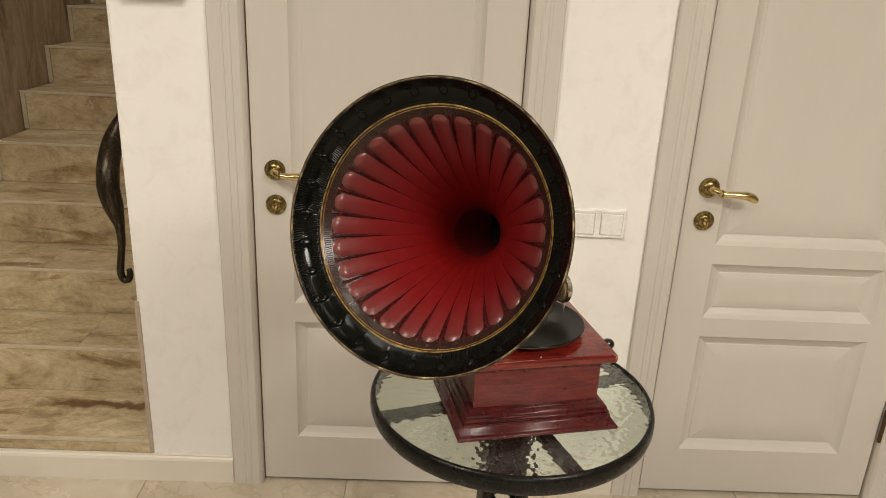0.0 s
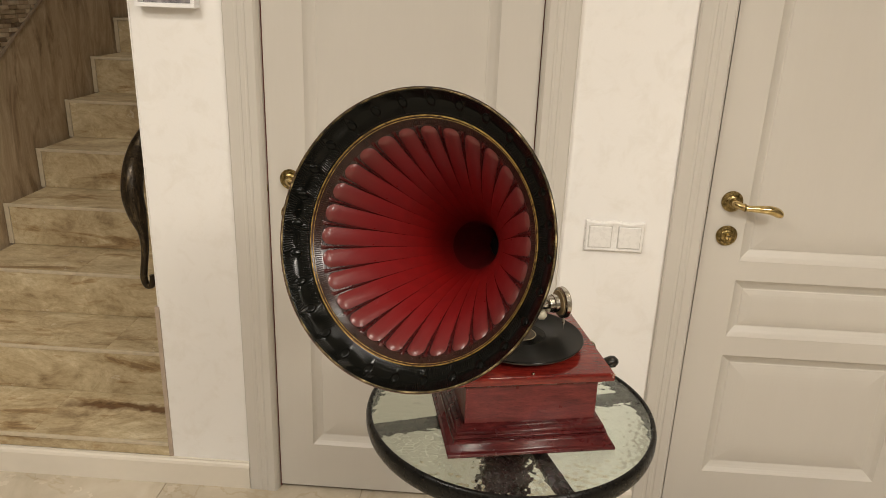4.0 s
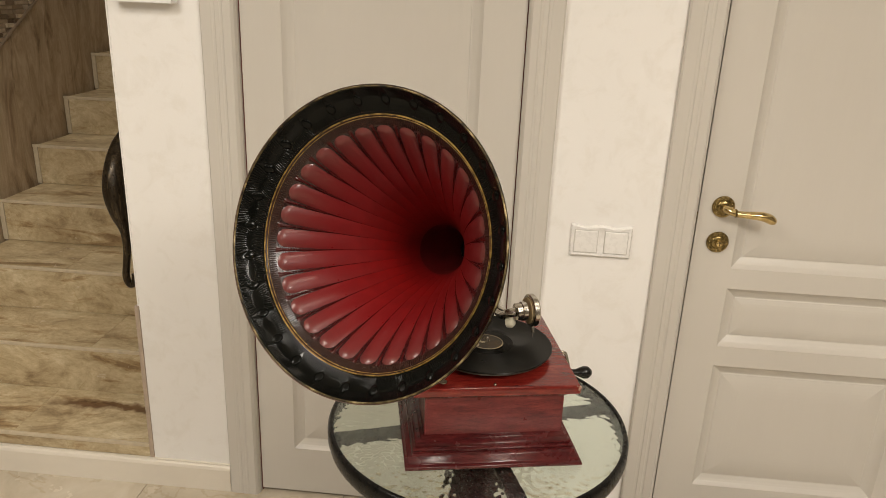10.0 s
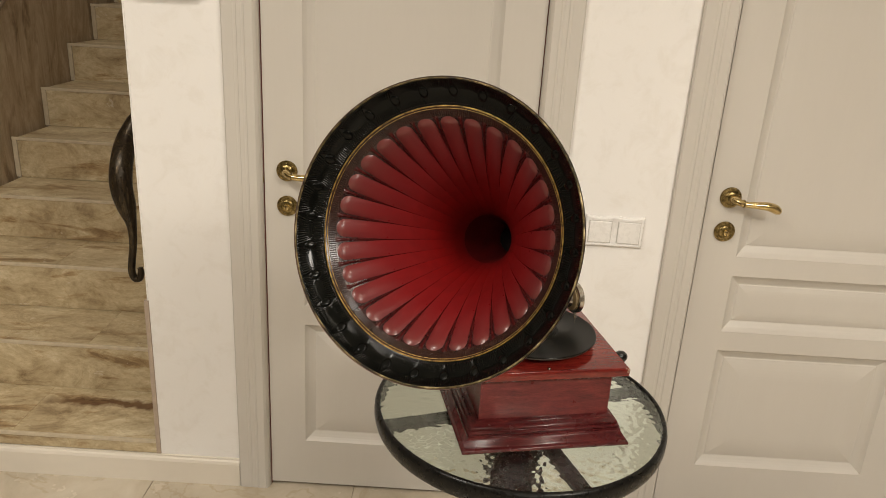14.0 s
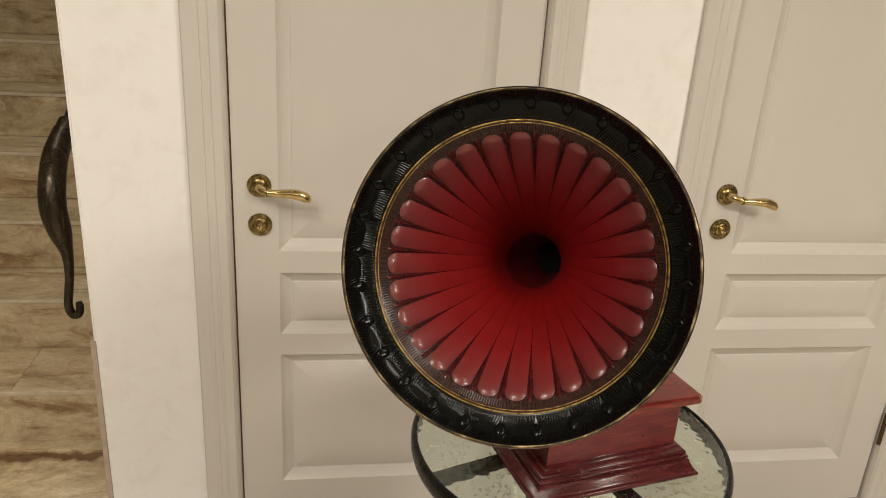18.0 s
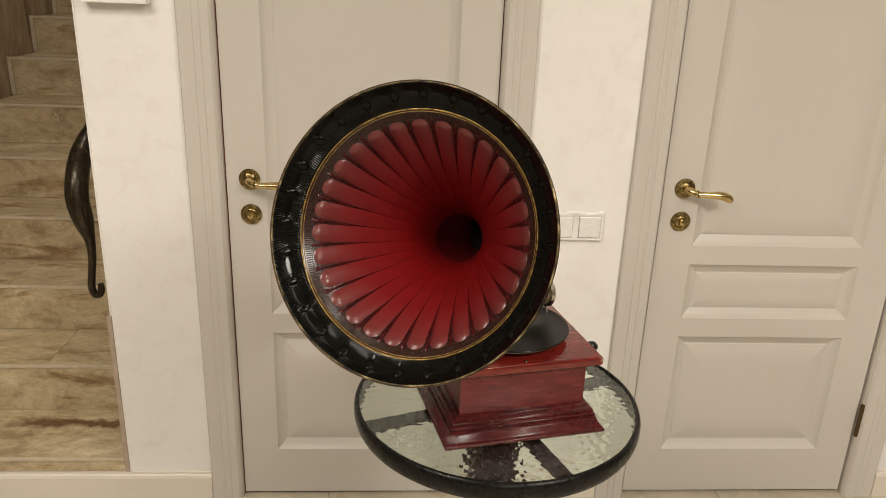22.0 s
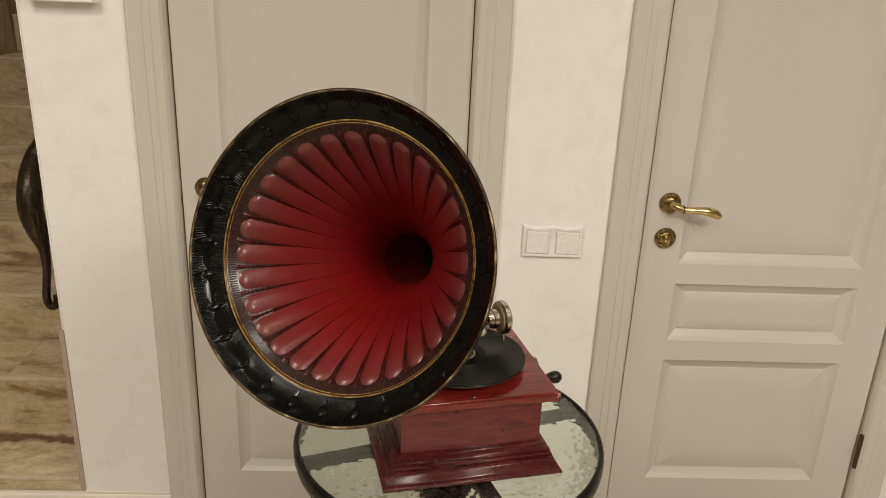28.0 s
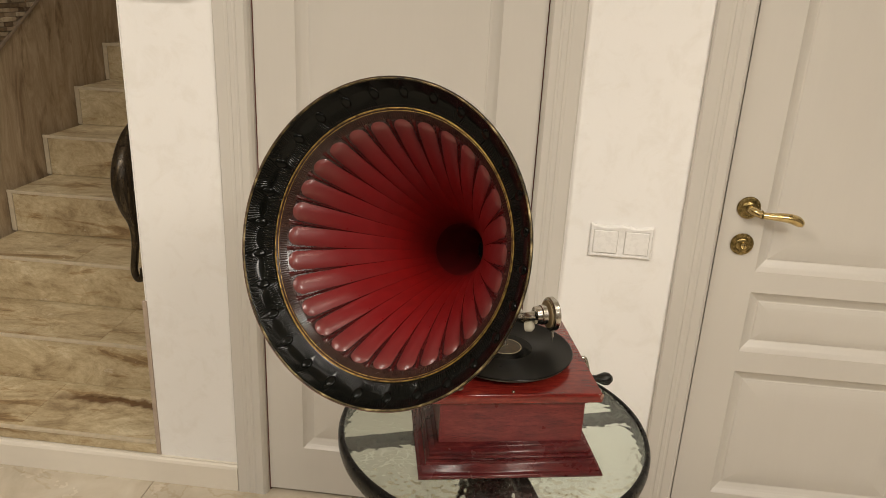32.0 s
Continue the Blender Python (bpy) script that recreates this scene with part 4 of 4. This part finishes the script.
PROFILE = [(0.0, 0.2335), (0.0160, 0.2165), (0.0322, 0.1990), (0.0390, 0.1917), (0.0458, 0.1845), (0.070, 0.1650), (0.100, 0.1440), (0.140, 0.1185), (0.180, 0.0960), (0.220, 0.0765), (0.260, 0.0590), (0.285, 0.0490), (0.300, 0.0435)]
prof = np.array(smooth_path(PROFILE, 8))
NECK_END = Vector((0.155, 1.430, 0.982))
neck_l = horn_m.inverted() @ NECK_END
HORN_TURN = 360 / 56 + 0.4
FLUTES = 28
PITCH = 2 * math.pi / FLUTES
RIM, TIP, BELL = 0.0322, 0.0458, 0.292


def lifted(s, a, h):
    """Points of the bell at depths s and angles a, lifted by h along the inner normal."""
    s, a, h = np.broadcast_arrays(np.asarray(s, float), np.asarray(a, float), np.asarray(h, float))
    r = np.interp(s, prof[:, 0], prof[:, 1])
    slope = (np.interp(s + 0.002, prof[:, 0], prof[:, 1]) - np.interp(s - 0.002, prof[:, 0], prof[:, 1])) / (np.minimum(s + 0.002, prof[-1, 0]) - np.maximum(s - 0.002, 0.0))
    n = np.sqrt(1 + slope ** 2)
    r, z = r - h / n, -s - h * slope / n
    return np.stack([r * np.cos(a), r * np.sin(a), z], -1)


def offset_pt(s, a, h):
    return Vector(lifted(s, a, h))


def prof_at(s):
    return float(np.interp(s, prof[:, 0], prof[:, 1]))


def grid_mesh(points, closed):
    """A smooth sheet from a grid of points, closed round its second way or open."""
    rows, cols = points.shape[:2]
    i, j = np.meshgrid(np.arange(rows - 1), np.arange(cols if closed else cols - 1), indexing="ij")
    k = (j + 1) % cols
    faces = np.stack([i * cols + j, i * cols + k, (i + 1) * cols + k, (i + 1) * cols + j], -1).reshape(-1, 4)
    me = bpy.data.meshes.new("mesh")
    me.from_pydata(points.reshape(-1, 3).tolist(), [], faces.tolist())
    me.polygons.foreach_set("use_smooth", [True] * len(me.polygons))
    return me


def step(x, lo, hi):
    t = np.clip((x - lo) / (hi - lo), 0, 1)
    return t * t * (3 - 2 * t)


def seg(s0, s1, thick=0.0):
    return [(prof_at(q) + thick, -float(q)) for q in np.linspace(s0, s1, max(4, int((s1 - s0) / 0.004)))]


def rim_relief():
    """Embossed band: ribs run in from both edges and bend round the bosses; between bosses the middle is a smooth pillow."""
    u = np.linspace(0.02, 1.0, 40)[:, None]
    a = np.linspace(0, 2 * math.pi, FLUTES * 80, endpoint=False)[None, :]
    f = ((a - BOSS_TURN) / PITCH) % 1.0
    side = np.abs(f - 0.5) * 2
    high = -0.0042 * np.sin(math.pi * u) + 0.0006 * np.sin(math.pi * u) ** 2 * (1 - side ** 2)
    close = step(side, 0.30, 0.72)
    for lean, reach in ((u / 0.5, 0.44 + 0.10 * close), ((1 - u) / 0.5, 0.46 + 0.09 * close)):
        near = lean * 0.5
        fan = 0.5 + (f - 0.5) / (1 - 0.34 * np.clip(lean, 0, 1) ** 1.5)
        mask = step(near, 0.03, 0.09) * (1 - step(near, reach - 0.22, reach)) * (np.abs(fan - 0.5) < 0.5)
        high = high + 0.00085 * mask * (0.5 - 0.5 * np.cos(2 * math.pi * 12 * fan)) ** 1.3
    return grid_mesh(lifted(u * RIM, a, high), True)


BOSS_TURN = radians(HORN_TURN - 4.3)
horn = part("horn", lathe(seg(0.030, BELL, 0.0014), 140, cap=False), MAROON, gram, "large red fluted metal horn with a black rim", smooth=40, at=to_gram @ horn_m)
part("outer_shell", lathe([(r + 0.0036 + 0.0075 * math.sin(math.pi * min(1.0, -z / RIM)), z) for r, z in seg(0.0, 0.292)], 96, cap=False), NECK, horn, smooth=60)
part("rim_band", rim_relief(), BLACK_LAC, horn, "embossed black lacquered rim band")
part("rolled_edge", ring_torus(0.2343, 0.0017, 160, 8, -0.001), GOLD_EDGE, horn, "chipped gilt rolled edge", smooth=80)
part("gold_line", ring_torus(prof_at(0.0326) - 0.0003, 0.0013, 160, 8, -0.0326), GOLD, horn, "thin worn gold line", smooth=80)
part("gold_line", ring_torus(prof_at(0.0355) - 0.0004, 0.0007, 160, 6, -0.0355), GOLD, horn, "thin worn gold line", smooth=80)
part("plum_band", lathe([(r - 0.0006, z) for r, z in seg(0.0330, 0.0460)], 140, cap=False), PLUM, horn, "brown-plum ribbed band", smooth=60)
part("grime_shade_band", lathe([(r - 0.0003, z) for r, z in seg(0.0445, 0.075)], 140, cap=False), GRIME_SHADE, horn, "ground round the flute tips, darkened with grime and painted recess shade", smooth=60)

# throat and neck
throat_c = Vector((0, 0, -0.290))
def neck_tube(extra):
    """Rings square to the bell's axis, drifting sideways towards the elbow as they narrow."""
    rings = []
    for z, drift, r in smooth_path([(-0.272, 0.0, prof_at(0.272)), (-0.292, 0.0, prof_at(0.292)), (-0.312, 0.14, 0.0405), (-0.340, 0.48, 0.0345), (neck_l.z, 1.0, 0.0258)], 6):
        rings.append([Vector((neck_l.x * drift + (r + extra) * math.cos(t), neck_l.y * drift + (r + extra) * math.sin(t), z)) for t in [2 * math.pi * j / 48 for j in range(48)]])
    return skin(rings, True, False)


part("neck", neck_tube(0.0026), NECK, horn, "dull mauve-brown tapering neck", smooth=60)
part("throat", neck_tube(0.0006), THROAT_SHADE, horn, "horn throat with its shade painted deep maroon", smooth=60)
# added black disc closes the tube so its far end stays dark
part("throat_plug", lathe([(0.0270, -0.002), (0.0270, 0.0)], 24, m=Matrix.Translation(throat_c.lerp(neck_l, 0.95))), PLUG_SHADE, horn)
part("neck_band", tube([tuple(neck_l + Vector((0, 0, 0.006))) + (0.0272,), tuple(neck_l + Vector((0, 0, -0.003))) + (0.0268,)], 0.027, 32, cap=False), GOLD_EDGE, horn)


def petal_mesh():
    """One flute: a rounded tip, a pillowed back and sharp valleys, fading into the throat."""
    s = np.concatenate([TIP + 0.012 * np.linspace(0.0, 1.0, 10) ** 1.8, np.linspace(TIP + 0.016, BELL, 26)])[:, None]
    w = np.array([-1, -0.97, -0.92, -0.84, -0.72, -0.55, -0.36, -0.18, 0, 0.18, 0.36, 0.55, 0.72, 0.84, 0.92, 0.97, 1])[None, :]
    t = np.clip((s - TIP + 0.0002) / 0.0112, 0, 1)
    wide = (0.374 + 0.119 * step(s, TIP - 0.01, TIP + 0.110)) * PITCH * np.sqrt(1 - (1 - t) ** 2)
    deep = np.clip((s - TIP) / (BELL - TIP), 0, 1)
    rise = (0.0036 + 0.0012 * step(-s, -TIP - 0.03, -TIP)) * (1 - (1 - t) ** 2.4) * (1 - deep ** 1.6) * np.interp(s, prof[:, 0], prof[:, 1]) / 0.18
    return grid_mesh(lifted(s, wide * w, 0.0004 + rise * (1 - np.abs(w) ** 2.3)), False)


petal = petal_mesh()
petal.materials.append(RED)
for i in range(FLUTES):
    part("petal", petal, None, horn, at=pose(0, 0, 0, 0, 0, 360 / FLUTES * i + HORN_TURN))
# between two flutes a sharp crest runs in from a spread foot at the reeding
def crest_mesh():
    q = np.array([0.0445, 0.0460, 0.0480, 0.0510, 0.0560, 0.0650, 0.080, 0.100, 0.125, 0.155, 0.185])[:, None]
    half = np.array([0.0080, 0.0056, 0.0042, 0.0034, 0.0029, 0.0025, 0.0021, 0.0016, 0.0012, 0.0009, 0.0006])[:, None]
    tall = np.array([0.0006, 0.0017, 0.0023, 0.0025, 0.0025, 0.0024, 0.0021, 0.0017, 0.0013, 0.0009, 0.0004])[:, None]
    w = np.array([-1, -0.62, -0.30, -0.12, 0, 0.12, 0.30, 0.62, 1])[None, :]
    lift = np.array([-0.10, 0.10, 0.55, 0.92, 1.0, 0.92, 0.55, 0.10, -0.10])[None, :]
    return grid_mesh(lifted(q, half / np.interp(q, prof[:, 0], prof[:, 1]) * w, 0.0003 + tall * lift), False)


crest = crest_mesh()
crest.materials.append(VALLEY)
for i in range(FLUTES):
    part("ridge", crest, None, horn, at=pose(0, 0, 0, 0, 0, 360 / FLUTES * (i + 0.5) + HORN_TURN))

# bosses: pointed domed ovals
def lens_ring(k, z):
    return [Vector((k * math.cos(t), k * math.sin(t) * (0.82 + 0.18 * math.sin(t) ** 2), z)) for t in [2 * math.pi * j / 24 for j in range(24)]]


boss_me = finish(skin([lens_ring(k, z) for k, z in ((1.0, -0.6), (0.95, 0.10), (0.86, 0.42), (0.72, 0.68), (0.55, 0.86), (0.34, 0.96), (0.16, 0.99), (0.03, 1.0))], True, True), 70)
boss_me.materials.append(BLACK_LAC)
for i in range(FLUTES):
    a = BOSS_TURN + PITCH * i
    p, q = offset_pt(0.0200, a, 0.0), offset_pt(0.0130, a, 0.0)
    zax = (offset_pt(0.0165, a, 0.01) - offset_pt(0.0165, a, 0.0)).normalized()
    xax = (q - p).normalized()
    fr = Matrix((xax, zax.cross(xax), zax)).transposed().to_4x4()
    fr.translation = offset_pt(0.0166, a, -0.0037)
    part("boss", boss_me, None, horn, at=fr @ Matrix.Diagonal((0.0104, 0.0078, 0.0026, 1)))
reed = bmesh.new()
for i in range(330):
    a = 2 * math.pi * i / 330
    tube([tuple(offset_pt(0.0372, a, 0.0007)), tuple(offset_pt(0.0445, a, 0.0007))], 0.0010, 5, bm=reed)
part("reeding", reed, PLUM, horn, "fine radial reeding", smooth=60, kind="stuff")

# elbow, collar, tone arm
arm = part("tone_arm_elbow", tube([(0.153, 1.426, 0.983, 0.0243), (0.159, 1.437, 0.980, 0.0228), (0.1625, 1.443, 0.973, 0.0214), (0.163, 1.443, 0.962, 0.0204), (0.162, 1.439, 0.948, 0.0200)], 0.022, 24, 6, cap=False), CREAM, gram, "cream enamelled elbow", smooth=60, at=to_gram)
cm = Matrix.Translation((0.161, 1.437, 0.940))
part("collar_ring", lathe([(0.018, -0.007), (0.0265, -0.006), (0.0278, 0.0), (0.0265, 0.006), (0.018, 0.007)], 40, m=cm), RUBBER, arm, "black rubber collar", smooth=45)
part("collar_plate", lathe([(0.0235, 0.0068), (0.0225, 0.0095), (0.014, 0.0100), (0.0135, 0.013), (0.008, 0.0135)], 40, m=cm), NICKEL, arm, "nickel collar plate", smooth=45)
part("arm_tube", tube([(0.161, 1.437, 0.936, 0.0165), (0.170, 1.422, 0.925, 0.0155), (0.186, 1.395, 0.910, 0.0130), (0.203, 1.367, 0.897, 0.0112), (0.211, 1.345, 0.893, 0.0105), (0.219, 1.328, 0.897, 0.0098), (0.228, 1.318, 0.904, 0.0088), (0.240, 1.317, 0.908, 0.0085)], 0.012, 20, 6), NICKEL, arm, "tapered nickel tone arm", smooth=60)
part("arm_weight", lathe([(0.003, -0.007), (0.0095, -0.004), (0.0100, 0.005), (0.006, 0.010)], 18, m=Matrix.Translation((0.229, 1.322, 0.884)) @ pose(0, 0, 0, 20, 70, 0)), IVORY, arm, smooth=60)
part("support_post", tube([(0.158, 1.432, 0.838), (0.158, 1.432, 0.934)], 0.0042, 12), DARK_BRASS, arm, "dark metal support post", smooth=60)
rm = Matrix.Translation((0.2655, 1.330, 0.908)) @ Vector((0.92, 0.39, 0.02)).to_track_quat("Z", "Y").to_matrix().to_4x4()
rep = part("reproducer", lathe([(0.0275, -0.004), (0.0298, -0.002), (0.0300, 0.006), (0.0280, 0.0085), (0.022, 0.0088), (0.021, 0.0065), (0.004, 0.0062)], 44, m=rm), NICKEL, arm, "round nickel sound box", smooth=40)
part("gasket", lathe([(0.0200, -0.0078), (0.0242, -0.0066), (0.0242, -0.0045)], 36, m=rm), BONE, rep, "yellowed rubber gasket", smooth=50)
part("joint_ring", lathe([(0.010, -0.030), (0.0155, -0.029), (0.0160, -0.020), (0.0175, -0.0185), (0.0175, -0.0105), (0.0150, -0.0095)], 32, m=rm), NICKEL, rep, smooth=40)
part("needle_holder", tube([(0.272, 1.330, 0.880), (0.273, 1.326, 0.866)], 0.0030, 10), NICKEL, rep, smooth=60)
part("needle", tube([(0.273, 1.326, 0.866), (0.2735, 1.323, 0.8575)], 0.0008, 6), NICKEL, rep)

rec = thing("record", gram.matrix_basis @ Matrix.Translation((0.001, -0.009, 0.1655)), "black shellac record with a worn brown label, on the turntable", "record")
part("disc", lathe([(0.0036, 0.0), (0.1165, 0.0), (0.1175, 0.001), (0.1165, 0.0022), (0.1130, 0.0022), (0.1120, 0.0019), (0.0560, 0.0019), (0.0550, 0.0022), (0.0036, 0.0022)], 96), SHELLAC, rec, smooth=20)
part("run_out", lathe([(0.0295, 0.0019), (0.0475, 0.0019), (0.0472, 0.00225), (0.0300, 0.00225)], 72), GLOSS, rec, "smooth glossy run-out ring", smooth=30)
part("label", lathe([(0.0036, 0.0024), (0.0300, 0.0024), (0.0300, 0.0026), (0.0036, 0.0026)], 48), LABEL, rec, "worn brown paper label")
part("label_ring", lathe([(0.0276, 0.0027), (0.0288, 0.0027), (0.0288, 0.0029), (0.0276, 0.0029)], 48, cap=False), INK, rec, "pale printed ring")
torn = random.Random(5)
for px, py, pr, flat in ((-0.017, 0.002, 0.0085, 0.45), (-0.008, -0.001, 0.006, 0.5), (-0.020, -0.010, 0.005, 1.4), (0.003, 0.004, 0.004, 0.8)):
    edge = [Vector((px + pr * torn.uniform(0.45, 1.15) * math.cos(a * math.pi / 7), py + flat * pr * torn.uniform(0.45, 1.15) * math.sin(a * math.pi / 7), 0.0)) for a in range(14)]
    part("torn_print", skin([[v + Vector((0, 0, 0.00265)) for v in edge], [v + Vector((0, 0, 0.0029)) for v in edge]], True, True), INK, rec, "worn cream scrap of printing")


# ---- pieces: stair tiles ----
for k in range(N_STEPS):
    yk, zk = ST_Y + RUN * k, ST_Z + RISE * k
    lo = 0.092 if k == 0 else zk - RISE
    seam = ST_L + (0.50, 0.62, 0.40, 0.56)[k % 4]
    a, b = ST_L + 0.022, ST_R - 0.001
    w = (a + b) / 2
    part("riser_tile", box(a - w, 0, lo + 0.001 - zk, b - w, 0.010, -0.0115, 0.0008), STAIR, stairs, at=Matrix.Translation((w, yk, zk)))
    for a, b in ((ST_L + 0.022, seam - 0.0004), (seam + 0.0004, ST_R - 0.001)):
        w = (a + b) / 2
        part("tread_tile", box(a - w, 0.004, -0.010, b - w, RUN + 0.009, 0.0, 0.0006), STREAK if k == 0 and b > seam + 0.1 else STAIR, stairs, at=Matrix.Translation((w, yk, zk)))
    part("nosing", box(ST_L + 0.002, yk - 0.0035, zk - 0.0105, ST_R, yk + 0.0035, zk + 0.0012, 0.001), NOSE, stairs)
    part("side_strip", box(ST_L + 0.002, yk - 0.002, lo + 0.001, ST_L + 0.0205, yk + 0.011, zk - 0.011, 0.001), NOSE, stairs)

# mosaic above the sloped cap
mos = part("mosaic_backing", skin([[Vector((xx, 2.06, cap_z(2.06) + 0.016)), Vector((xx, 5.5, cap_z(5.5) + 0.016)), Vector((xx, 5.5, 4.3)), Vector((xx, 2.06, 4.3))] for xx in (-1.7448, -1.738)], True, True), MOSAIC, None, "split-stone mosaic in browns and greys over the stair cap", category="wall cladding", kind="structure")
rng = random.Random(4)
stone_meshes = []
for i in range(10):
    L = (0.022, 0.032, 0.045, 0.055, 0.07)[i % 5]
    d = 0.006 + 0.006 * (i % 3) / 2
    me = finish(box(0, 0, 0, d, L - 0.0015, 0.0150, 0.001))
    me.materials.append(MOSAIC)
    stone_meshes.append((L, me))
count = 0
rest = bmesh.new()
z = 0.70
while z < 2.3:
    y = 2.06 + rng.random() * 0.05
    while y < 3.6:
        L, me = rng.choice(stone_meshes)
        if z > cap_z(y + 0.6 * L) + 0.002:
            if 2.35 < y < 3.15 and z < cap_z(y) + 0.42 and count < 290:
                part("stone", me, None, mos, at=Matrix.Translation((-1.738, y, z)))
                count += 1
            else:
                box(-1.738, y, z, -1.738 + 0.006 + 0.006 * rng.random(), y + L - 0.0015, z + 0.0150, bm=rest)
        y += L
    z += 0.0165
part("more_stone", rest, MOSAIC, mos, kind="stuff")

# floor tiles
floor = part("floor", box(-3.75, -4.75, -0.1, 3.35, 2.05, -0.004), GROUT, None, "beige marbled porcelain tile floor", category="floor", kind="structure")
tile = finish(box(-0.2990, -0.2990, -0.0040, 0.2990, 0.2990, 0.0, 0.0006))
tile.materials.append(FLOOR)
for i in range(-7, 5):
    for j in range(10):
        part("tile", tile, None, floor, at=Matrix.Translation((0.985 + 0.6 * i - 0.3, 1.92 - 0.3 - 0.6 * j, 0)))
